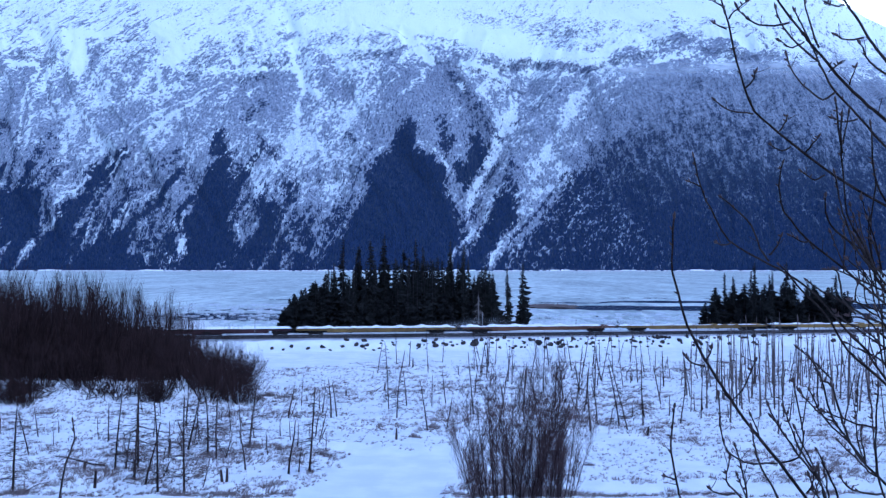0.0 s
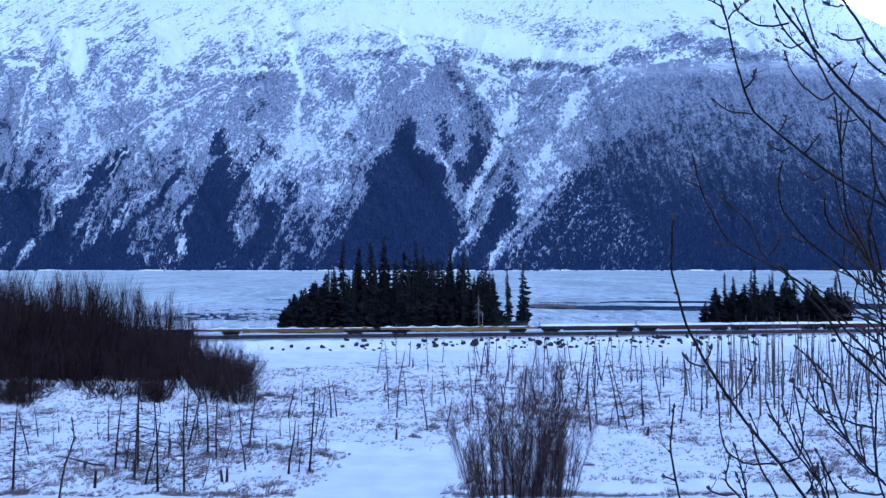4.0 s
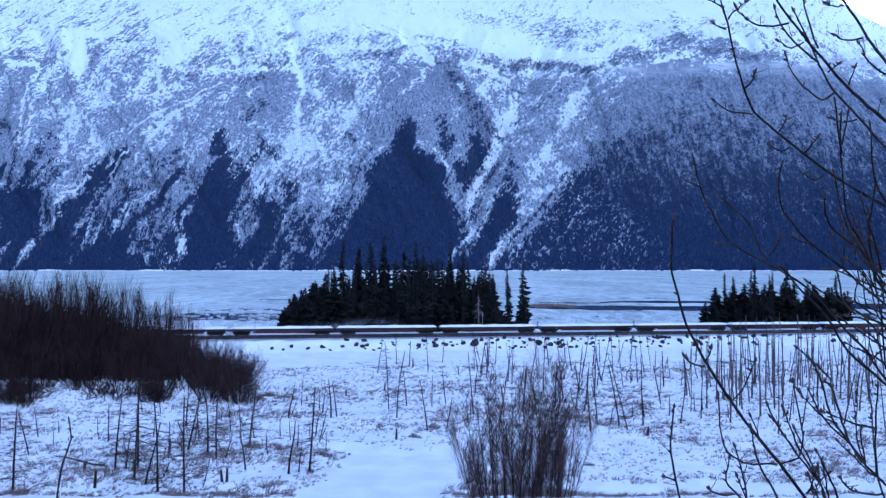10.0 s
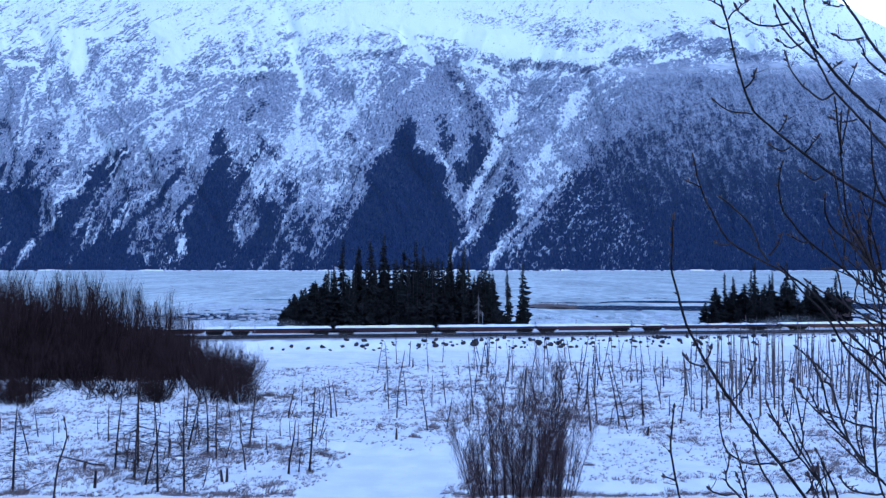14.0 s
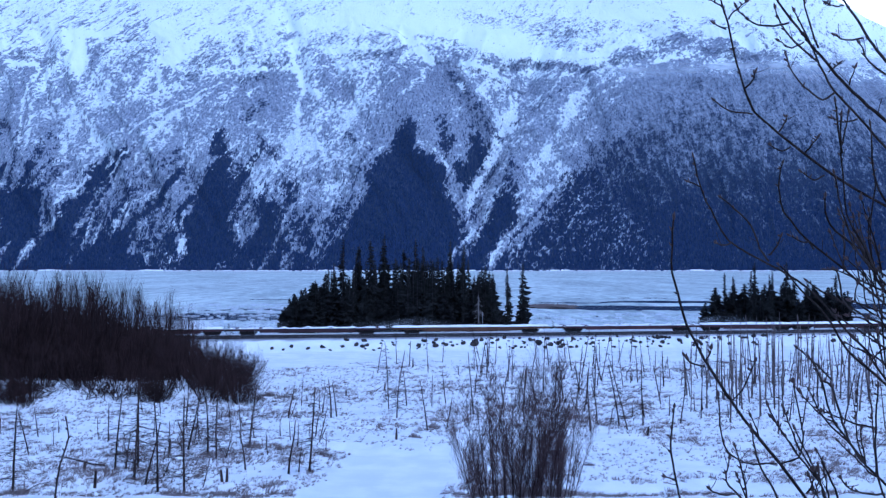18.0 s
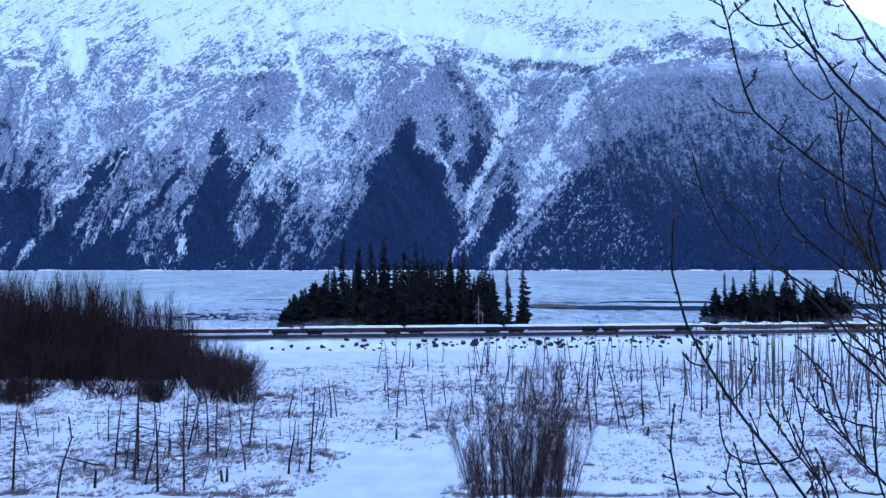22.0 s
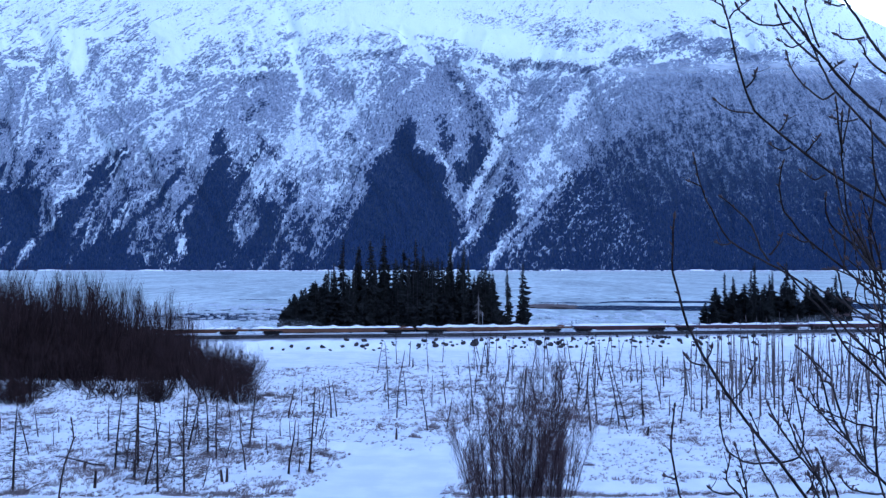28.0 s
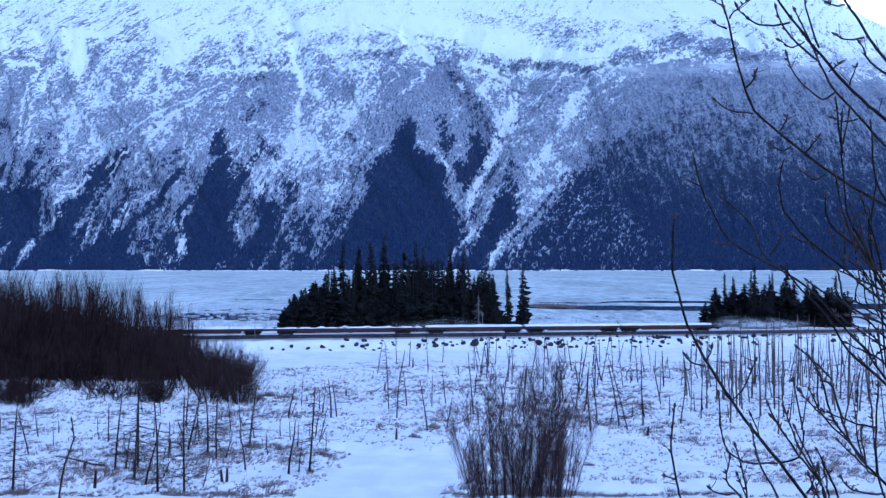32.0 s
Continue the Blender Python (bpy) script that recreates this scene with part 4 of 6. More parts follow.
def bush(name, seed, height, stool, lean, stems, twigs, twiglets, radius, label, leaders=0, split=False, bark=None, twig_bark=None, curl=0.05, droop=0.05, spread=0.5, flare=0.4, reach=(0.09, 0.24)):
    """A leafless bush: stems from one stool, twigs on the stems, fine twiglets on those. split: each stem is a part."""
    rnd = random.Random(seed)
    ob = thing(name, Matrix(), label, "bush", "bushes")
    wood, fine = Geo(), Geo()
    for k in range(stems):
        if split:
            wood, fine = Geo(), Geo()
        a, far = rnd.uniform(0, 6.283), rnd.random() ** 0.75
        tall = height * (rnd.uniform(0.92, 1.1) if k < leaders else rnd.uniform(0.5, 0.9)) * (1 - flare * far * far)
        root = (math.cos(a) * stool * far, math.sin(a) * stool * far, -0.3)
        way = (math.cos(a) * lean * far, math.sin(a) * lean * far, 1.0)
        pts = stem_path(rnd, root, way, tall, 6, curl, droop)
        r = radius * rnd.uniform(0.6, 1.2)
        wood.tube(pts, taper(r, r * 0.2, 7), 4, False)
        for j in range(twigs):
            t = rnd.uniform(0.22, 1.0) ** 0.8 if split else rnd.uniform(0.15, 1.0)
            i = min(int(t * 6), 5)
            q = pts[i].lerp(pts[i + 1], t * 6 - i)
            b = rnd.uniform(0, 6.283)
            tw = stem_path(rnd, q, (math.cos(b) * spread + 0.5 * way[0], math.sin(b) * spread + 0.5 * way[1], 1.0), tall * rnd.uniform(*reach) * (1 + 0.5 * far), 3, 0.08, 0.06)
            fine.tube(tw, taper(r * (0.2 if split else 0.36), r * 0.1, 4), 3, False)
            for _ in range(twiglets):
                m = rnd.randint(1, 3)
                c = rnd.uniform(0, 6.283)
                e = tw[m] + Vector((math.cos(c) * 0.5, math.sin(c) * 0.5, rnd.uniform(0.6, 1.1))) * tall * rnd.uniform(0.05, 0.12)
                side = Vector((rnd.uniform(-1, 1), rnd.uniform(-1, 1), 0)).normalized() * r * 0.17
                fine.tri(tw[m] - side, tw[m] + side, e)
        if split:
            st = part("stem", wood, bark or ALDER, ob)
            tagged(part("twig_spray", fine, twig_bark or ALDER_TWIG, st, "fine reddish-brown bare twigs"), kind="stuff")
    if not split:
        tagged(part("undergrowth", wood, ALDER, ob), kind="stuff")
        tagged(part("twig_spray", fine, ALDER_TWIG, ob, "fine reddish-brown bare twigs"), kind="stuff")
    return ob


def placed(x, y, scale=1.0, turn=0.0, sink=0.0, tilt=(0, 0), tall=None):
    return Matrix.LocRotScale((x, y, ground_at(x, y) - sink), Euler((tilt[0], tilt[1], turn)), (scale, scale, tall or scale))


def build_thicket():
    rnd = random.Random(12)
    kinds = [bush("alder_bush", 40 + k, 5.0, 1.7, 0.6, 40, 14, 5, 0.045, "dense leafless alder thicket bush, dark brown stems in snow", 3) for k in range(4)]
    poles = [bush("young_cottonwood", 60 + k, 6.0, 0.8, 0.1, 4, 13, 3, 0.055, "slender bare young cottonwood rising from the thicket", 3, True) for k in range(2)]
    low = [bush("alder_shrub", 50 + k, 4.0, 0.7, 1.1, 10, 5, 2, 0.055, "low open alder shrub, arching stems bent to the snow bank", 0, curl=0.14, droop=-0.15) for k in range(2)]
    airy = [bush("alder_bush", 56 + k, 5.0, 1.3, 1.05, 24, 18, 6, 0.036, "airy leafless alder bush with reddish twigs at the thicket edge", 2, curl=0.1, droop=0.01, spread=0.7, flare=0.05) for k in range(3)]
    spots = []
    for k in range(150):
        y = rnd.uniform(116, 158)
        b = rnd.uniform(-0.49, -0.25)
        top = np.interp(b, [-0.45, -0.41, -0.35, -0.324, -0.27, -0.25], [2.35, 1.95, 1.72, 1.4, 1.1, 0.95]) * rnd.uniform(0.75, 1.03)
        spots.append((b * y, y, top, "a"))
    for k in range(15):
        y = rnd.uniform(107, 120)
        b = rnd.uniform(-0.27, -0.19)
        spots.append((b * y, y, np.interp(b, [-0.27, -0.22, -0.19], [1.25, 1.2, 1.05]) * rnd.uniform(0.8, 1.05), "f"))
    for k in range(6):
        y = rnd.uniform(105.5, 110)
        spots.append((rnd.uniform(-0.255, -0.2) * y, y, rnd.uniform(0.8, 1.05), "f"))
    for k in range(44):
        y = rnd.uniform(111.5, 118)
        spots.append((rnd.uniform(-0.46, -0.26) * y, y, rnd.uniform(0.8, 1.25), "a"))
    for k in range(26):
        y = rnd.uniform(98, 106)
        spots.append((rnd.uniform(-0.47, -0.405) * y, y, rnd.uniform(0.5, 0.75), "f"))
    for k in range(20):
        y = rnd.uniform(104, 110)
        spots.append((rnd.uniform(-0.425, -0.32) * y, y, rnd.uniform(0.7, 1.15), "o"))
    for k in range(34):
        y = rnd.uniform(101, 110)
        spots.append((rnd.uniform(-0.44, -0.26) * y, y, rnd.uniform(0.6, 1.05), "o"))
    for k in range(7):
        y = rnd.uniform(101, 104)
        spots.append((rnd.uniform(-0.232, -0.193) * y, y, rnd.uniform(0.85, 1.1), "f"))
    for k in range(10):
        y = rnd.uniform(101, 106)
        spots.append((rnd.uniform(-0.31, -0.268) * y, y, rnd.uniform(0.6, 0.8), "f"))
    for k in range(165):
        y = rnd.uniform(118, 158)
        b = rnd.uniform(-0.45, -0.235)
        spots.append((b * y, y, np.interp(b, [-0.44, -0.33, -0.27, -0.235], [2.1, 1.95, 1.5, 1.0]) * rnd.uniform(0.68, 1.05), "p"))
    for k in range(16):
        y = rnd.uniform(118, 145)
        spots.append((rnd.uniform(-0.48, -0.42) * y, y, rnd.uniform(1.7, 2.1), "f"))
    for k in range(20):
        y = rnd.uniform(118, 145)
        b = rnd.uniform(-0.34, -0.25)
        spots.append((b * y, y, np.interp(b, [-0.34, -0.25], [1.3, 0.85]) * rnd.uniform(0.85, 1.05), "f"))
    for k in range(9):
        y = rnd.uniform(118, 126)
        spots.append((rnd.uniform(-0.238, -0.193) * y, y, rnd.uniform(0.5, 0.66), "f"))
    used = set()
    for x, y, s, key in spots:
        src = rnd.choice({"a": kinds, "p": poles, "o": low, "f": airy}[key])
        m = placed(x, y, s * 0.95 if key == "a" else s * 0.8, rnd.uniform(0, 6.28), 0.05, tall=s)
        if src.name not in used:
            used.add(src.name)
            src.matrix_basis = m
            src.scale = (1, 1, 1)
            src.matrix_basis = m
        else:
            c = copy_thing(src, Matrix())
            c.matrix_basis = m


def build_near_bushes():
    clumps = ((7, 6.7, 1.15, 25, 2.65, 45.0, 0.3, "tall bare willow clump with reddish-brown twigs on the bank"), (8, 7.0, 1.15, 31, 4.6, 45.6, 1.2, "tall bare willow clump, densest stems upright, on the bank"), (6, 6.1, 1.2, 12, 3.5, 45.2, 2.2, "bare willow clump between two taller ones on the bank"))
    for seed, tall, stool, stems, x, y, turn, label in clumps:
        a = bush("willow_bush", seed, tall, stool, 0.34, stems, 54, 8, 0.034, label, 7, True, WILLOW, WILLOW_TWIG, 0.035, 0.04, 0.65, 0.3, (0.05, 0.15))
        a.matrix_basis = placed(x, y, 1.0, turn, 0.1)
    low = bush("willow_shrub", 9, 1.5, 0.6, 0.8, 26, 12, 6, 0.016, "low reddish-brown shrub at the foot of the willow clump", 4)
    rnd = random.Random(21)
    for k in range(12):
        ob = low if k == 0 else copy_thing(low, Matrix())
        ob.matrix_basis = placed(1.0 + 0.54 * k + rnd.uniform(-0.3, 0.3), 43.6 + rnd.uniform(-0.4, 0.4), rnd.uniform(0.8, 1.05), rnd.uniform(0, 6.28), 0.05)


def spruce(seed, height, width, label):
    rnd = random.Random(seed)
    ob = thing("spruce", Matrix(), label, "tree", "spruces behind the track")
    g = Geo()
    g.tube([(0, 0, -0.5), (0, 0, height * 0.5), (0.05, 0, height)], [height * 0.014, height * 0.009, 0.02], 7)
    part("trunk", g, BARK, ob)
    c = Geo()
    lop = rnd.uniform(0, 6.283)
    z = height * rnd.uniform(0.03, 0.07)
    while z < height * 0.985:
        t = z / height
        reach = width * 0.8 * (1 - t) ** 0.75 * rnd.uniform(0.45, 1.25) + 0.1
        for k in range(rnd.randint(6, 9)):
            a = rnd.uniform(0, 6.283)
            ln = reach * rnd.uniform(0.35, 1.3) * (0.85 + 0.35 * math.sin(a + lop + t * 5))
            out = Vector((math.cos(a), math.sin(a), 0))
            side = Vector((-math.sin(a), math.cos(a), 0))
            root = Vector((0, 0, z))
            tip = out * ln + Vector((0, 0, z - ln * rnd.uniform(0.12, 0.5)))
            for j in range(4):
                u = 0.3 + 0.7 * j / 3
                q = root.lerp(tip, u)
                w = ln * 0.3 * (1.15 - u) + 0.1
                s = rnd.choice((-1, 1))
                back = root.lerp(tip, u - 0.32)
                c.tri(back, q + side * w * s - Vector((0, 0, w * rnd.uniform(0.3, 0.8))), q + out * 0.1)
                c.tri(back, q - side * w * s * 0.8 - Vector((0, 0, w * rnd.uniform(0.2, 0.9))), q + out * 0.06)
            c.tri(root + Vector((0, 0, 0.1)), root.lerp(tip, 0.7) - Vector((0, 0, 0.35 * ln)), tip)
        z += height * rnd.uniform(0.009, 0.018) + 0.04
    part("crown", c, NEEDLES, ob)
    return ob


def build_spruces():
    rnd = random.Random(5)
    kinds = [spruce(20, 16.0, 2.5, "tall dark spruce with ragged drooping branches"), spruce(21, 16.0, 1.9, "tall slim dark spruce with a pointed top"), spruce(22, 15.0, 2.9, "broad dark spruce with dense lower branches"),
             spruce(23, 14.0, 2.0, "dark spruce with sparse uneven branches"), spruce(24, 9.0, 1.9, "small dark spruce at the edge of the stand"), spruce(25, 9.0, 2.3, "low bushy dark spruce")]
    sizes = [16.0, 16.0, 15.0, 14.0, 9.0, 9.0]
    stand = ((-23.5, 9.6), (-26.2, 7.8), (-27.6, 7.0), (-20.6, 13.0), (-18.7, 17.2), (-15.4, 16.2), (-13.0, 17.0), (-11.0, 18.3), (-7.7, 15.6), (-5.2, 17.2), (-3.6, 16.0), (1.7, 17.0), (3.9, 16.3), (8.0, 12.4), (12.2, 12.0), (14.9, 12.8))
    grove = ((52.0, 6.5), (54.0, 8.0), (56.0, 11.0), (57.8, 10.2), (59.8, 11.4), (61.8, 13.0), (64.0, 10.6), (66.0, 11.2), (68.0, 13.2), (71.0, 9.8), (73.6, 9.5), (76.0, 8.0), (78.4, 10.6))
    spots = []
    for x, h in stand:
        spots.append((x, 12 + rnd.uniform(-3, 4), h))
    for k in range(135):
        x = rnd.uniform(-29.5, 9.8)
        limit = np.interp(x, [-29.5, -24, -18, 4, 11], [5.0, 8.5, 13.2, 13.2, 9.8])
        spots.append((x, rnd.uniform(7, 20), limit * rnd.uniform(0.72, 1.06)))
    for k in range(60):
        x = rnd.uniform(-28, 9.5)
        spots.append((x, rnd.uniform(6.5, 18), np.interp(x, [-28, -22, 5, 9.5], [4.5, 8.5, 8.5, 7]) * rnd.uniform(0.7, 1.05)))
    for x, h in grove:
        spots.append((x, 14 + rnd.uniform(-3, 4), h))
    for k in range(52):
        spots.append((rnd.uniform(51, 82), rnd.uniform(8, 20), rnd.uniform(4.2, 8.8)))
    used = set()
    for x, off, h in spots:
        y = TRACK[1] + (x - TRACK[0]) * ALONG[1] / ALONG[0] + off
        k = rnd.choice((4, 5)) if h < 9.3 else rnd.choice((0, 1, 2, 3))
        wide = h / sizes[k] * (rnd.uniform(0.9, 1.25) if h > 10 else rnd.uniform(1.4, 2.0))
        m = Matrix.LocRotScale((x, y, ground_at(x, y) - 0.1), Euler((rnd.uniform(-0.02, 0.02), rnd.uniform(-0.02, 0.02), rnd.uniform(0, 6.28))), (wide, wide, h / sizes[k]))
        ob = kinds[k] if k not in used else copy_thing(kinds[k], Matrix())
        used.add(k)
        ob.matrix_basis = m


def snag(seed, height, branchy, mat, label, radius=0.06, group="dead trees", joined=False):
    """A dead standing tree with broken twigs."""
    rnd = random.Random(seed)
    ob = thing("dead_tree", Matrix(), label, "dead tree", group)
    pts = stem_path(rnd, (0, 0, -0.3), (0, 0, 1), height + 0.3, 8, 0.022, 0.03)
    g = Geo()
    g.tube(pts, [radius * (1.25 if k == 0 else 1) * (1 - 0.6 * k / 8) for k in range(9)], 6)
    part("trunk", g, mat, ob, smooth=True)
    b = Geo()
    for _ in range(branchy):
        if not joined:
            b = Geo()
        t = rnd.uniform(0.18, 0.98)
        i = min(int(t * 8), 7)
        q = pts[i].lerp(pts[i + 1], t * 8 - i)
        a = rnd.uniform(0, 6.283)
        ln = rnd.uniform(0.25, 1.0) * (1.15 - t) * min(height, 5) * (0.26 if joined else 0.46)
        tw = stem_path(rnd, q, (math.cos(a), math.sin(a), rnd.uniform(-0.45, 0.1)), ln, 3, 0.14, -0.03)
        b.tube(tw, taper(radius * 0.24, radius * 0.09, 4), 3, False)
        for _ in range(5):
            c = rnd.uniform(0, 6.283)
            m = rnd.randint(1, 2)
            b.tri(tw[m], tw[m] + Vector((0, 0, 0.018)), tw[m] + Vector((math.cos(c), math.sin(c), rnd.uniform(-0.6, 0.4))) * ln * 0.45)
        if not joined:
            part("branch", b, mat, ob)
    if joined:
        tagged(part("twig_spray", b, mat, ob), kind="stuff")
    return ob


SNAGS_LEFT = [(-25.2, 59.8, 5.0, 0.01), (-22.2, 69.1, 4.9, 0.07), (-19.8, 65.5, 6.4, 0.03), (-20.9, 69.9, 5.0, 0.02), (-16.9, 60.5, 6.0, -0.03), (-18.8, 64.5, 4.0, 0.15), (-15.9, 62.7, 5.9, -0.04), (-19.1, 76.4, 4.5, 0.22), (-22.2, 88.1, 2.9, -0.03), (-17.1, 74.1, 4.1, -0.02), (-16.1, 72.4, 4.9, -0.01), (-14.6, 77.1, 4.5, 0.04), (-15.1, 81.4, 1.9, -0.02), (-13.9, 91.7, 3.0, 0.09), (-10.2, 67.4, 3.5, 0.04), (-8.9, 68.0, 5.5, 0.05), (-10.1, 92.0, 3.5, -0.04), (-12.9, 112.0, 1.2, -0.05)]
SNAGS_MID = [(-5.2, 97.8, 6.4, -0.03), (-4.2, 92.7, 4.3, 0.07), (-3.6, 100.6, 4.3, -0.01), (-1.3, 85.6, 4.2, -0.06), (0.3, 102.7, 3.3, -0.12), (2.8, 93.8, 5.7, -0.11), (15.1, 113.0, 4.9, 0.03), (13.9, 92.0, 4.6, -0.09), (15.5, 85.6, 6.4, -0.24), (17.3, 88.1, 5.5, -0.03), (26.2, 108.1, 4.2, -0.07), (12.7, 108.1, 5.4, -0.06), (11.1, 113.0, 5.7, -0.03), (8.0, 118.4, 5.3, 0.04), (5.3, 124.4, 5.5, 0.07), (25.2, 89.4, 4.9, 0.04), (29.2, 93.8, 7.0, -0.01), (36.1, 108.1, 6.6, -0.02), (40.6, 113.0, 6.6, 0.01), (40.3, 101.4, 7.0, 0.01)]
STUMPS = [(-36.4, 83.7, 1.3, 0.0), (-20.0, 74.5, 1.2, 0.04), (-21.6, 63.3, 1.1, 0.03), (-24.1, 68.6, 0.6, 0.0), (-13.9, 65.6, 0.9, 0.0), (-14.2, 65.6, 0.8, -0.13), (-3.7, 80.6, 0.9, 0.0), (-4.1, 138.3, 1.2, 0.0), (-10.3, 108.1, 0.6, 0.0), (-6.5, 113.0, 0.9, 0.07), (16.6, 82.8, 0.8, 0.06)]


def build_snags():
    rnd = random.Random(31)
    full = [snag(100 + k, 5.0, 58, DEADWOOD, "dead standing spruce with many fine broken twigs in snow", 0.062) for k in range(4)]
    thin = [snag(110 + k, 5.0, 16, DEADWOOD, "thin bare dead trunk with a few broken twigs", 0.062) for k in range(4)]
    grey = [snag(120 + k, 6.0, 12, GREYWOOD, "tall silver-grey dead trunk with a few twigs", 0.09, joined=True) for k in range(4)]
    far = [snag(130 + k, 5.0, 17, DEADWOOD, "slender dead tree with short broken twigs", 0.07, joined=True) for k in range(5)]
    used = set()

    def put(pool, size, x, y, h, lean, wide=1.0):
        src = rnd.choice(pool)
        ob = src if src.name not in used else copy_thing(src, Matrix())
        used.add(src.name)
        k = h / size
        ob.matrix_basis = Matrix.LocRotScale((x, y, ground_at(x, y)), Euler((rnd.uniform(-0.04, 0.04), math.atan(lean), 0)) , (wide, wide, k)) @ Matrix.Rotation(rnd.uniform(0, 6.28), 4, "Z")

    for k, (x, y, h, lean) in enumerate(SNAGS_LEFT):
        put(full if k in (0, 1, 2, 3, 4, 6, 7, 9, 10, 11, 15) else thin, 5.0, x, y, h, lean, 1.25 if h > 2.5 else 0.8)
    for k, (x, y, h, lean) in enumerate(SNAGS_MID):
        put(full if k in (0, 1, 8, 9) else grey if k > 14 else thin, 6.0 if k > 14 else 5.0, x, y, h, lean)
    for k in range(170):
        y = rnd.uniform(84, 150)
        b = rnd.uniform(0.03, 0.47) if k > 12 else rnd.uniform(-0.07, 0.05)
        h = rnd.choice((1.2, 2.2, 3.0, 3.6, 4.4, 5.0)) * rnd.uniform(0.8, 1.2)
        put(far, 5.0, b * y, y, h, rnd.gauss(0, 0.1), rnd.uniform(0.65, 1.2))
    for k in range(44):
        y = rnd.uniform(64, 100)
        b = rnd.uniform(-0.34, -0.11) if k < 26 else rnd.uniform(-0.43, -0.05)
        put(far, 5.0, b * y, y, rnd.uniform(0.9, 3.4), rnd.gauss(0, 0.16), rnd.uniform(0.5, 0.9))
    for k in range(78):
        y = rnd.uniform(95, 128)
        b = rnd.gauss(0.315, 0.035) if k < 28 else rnd.uniform(0.22, 0.47)
        put(grey, 6.0, b * y, y, rnd.uniform(3.2, 8.6), rnd.gauss(0, 0.055), rnd.uniform(0.4, 1.05))
    stump = Geo()
    stump.tube([(0, 0, -0.2), (0.02, 0, 0.5), (0.03, 0.02, 1.0)], [0.11, 0.085, 0.06], 7)
    me = stump.mesh("stump", DEADWOOD)
    for x, y, h, lean in STUMPS:
        ob = tagged(new("stump", me), "short broken dead stump standing in snow", "stump", "stumps")
        ob.matrix_basis = Matrix.LocRotScale((x, y, ground_at(x, y)), Euler((0, lean, 0)), (1, 1, h))
    log = Geo()
    log.tube([(-26.7, 70.0, 1.98), (-25.7, 69.4, 2.0), (-24.8, 69.0, 1.9), (-23.6, 68.4, 1.74), (-22.5, 68.0, 1.7)], [0.025, 0.035, 0.045, 0.055, 0.06], 8)
    for k in range(12):
        q = Vector((-26.4, 69.8, 1.98)).lerp(Vector((-23.0, 68.2, 1.74)), rnd.random())
        log.tube([q, q + Vector((rnd.uniform(-0.2, 0.5), rnd.uniform(-0.2, 0.2), rnd.uniform(-0.35, 0.3)))], [0.014, 0.006], 4)
    twig = Geo()
    z = ground_at(-24.2, 60.2)
    twig.tube([(-24.9, 60.0, z - 0.1), (-24.3, 60.1, z + 0.3), (-23.9, 60.2, z + 0.52), (-23.3, 60.3, z + 0.62)], [0.035, 0.03, 0.022, 0.01], 6)
    twig.tube([(-23.95, 60.2, z + 0.5), (-23.7, 60.1, z + 0.4)], [0.012, 0.006], 4)
    single("fallen_branch", twig, DEADWOOD, "bent dead branch poking out of the snow", "branch")
    single("fallen_log", log, DEADWOOD, "fallen dead trunk propped on a stump above the snow", "log")


def build_shore_details():
    pale = mottled("bleached_deadwood", (0.07, 0.062, 0.06), (0.2, 0.18, 0.17), 1.4, 0.9)
    rnd = random.Random(152)
    x = 6.4
    y = TRACK[1] + (x - TRACK[0]) * ALONG[1] / ALONG[0] + 5.2
    dead = thing("dead_spruce", placed(x, y, 1.0, 0.4), "grey dead spruce with bare drooping branches before the stand", "dead tree", "dead trees")
    g = Geo()
    g.tube([(0, 0, -0.3), (0.05, 0, 3.0), (0.0, 0.05, 6.6)], [0.14, 0.1, 0.03], 7)
    part("trunk", g, pale, dead, smooth=True)
    for k in range(46):
        z = rnd.uniform(0.9, 6.4)
        a, ln = rnd.uniform(0, 6.283), (7.2 - z) * rnd.uniform(0.25, 0.42)
        b = Geo()
        tw = stem_path(rnd, (0, 0, z), (math.cos(a), math.sin(a), -0.25), ln, 4, 0.1, -0.1)
        b.tube(tw, taper(0.045, 0.02, 5), 4, False)
        for _ in range(6):
            q = tw[rnd.randint(1, 4)]
            b.tri(q, q + Vector((0.03, 0, 0.02)), q + Vector((rnd.uniform(-0.2, 0.2), rnd.uniform(-0.2, 0.2), -rnd.uniform(0.2, 0.5))))
        part("branch", b, pale, dead)
    bm = bmesh.new()
    bmesh.ops.create_icosphere(bm, subdivisions=4, radius=1.0)
    for v in bm.verts:
        v.co = Vector((v.co.x * 11.5, v.co.y * 6, v.co.z * 1.1)) * (0.85 + 0.35 * noise.noise(v.co * 2.1))
    me = bpy.data.meshes.new("grass_islet")
    bm.to_mesh(me)
    bm.free()
    me.materials.append(DRY_GRASS)
    tagged(new("grass_islet", me), "low brown islet of dry grass amid the ice", "islet").matrix_basis = pose(37.5, 366, 0.2)
    rng = random.Random(15)
    g = Geo()
    for k in range(900):
        a, r = rng.uniform(0, 6.283), math.sqrt(rng.random())
        p = Vector((37.5 + 11 * r * math.cos(a), 366 + 5.5 * r * math.sin(a), 0.3 + 0.6 * (1 - r)))
        g.tri(p - Vector((0.06, 0, 0)), p + Vector((0.06, 0, 0)), p + Vector((rng.uniform(-0.3, 0.3), 0, rng.uniform(0.4, 1.1))))
    single("islet_grass", g, DRY_GRASS, "dry brown reeds on the low islet", "grass", kind="stuff")


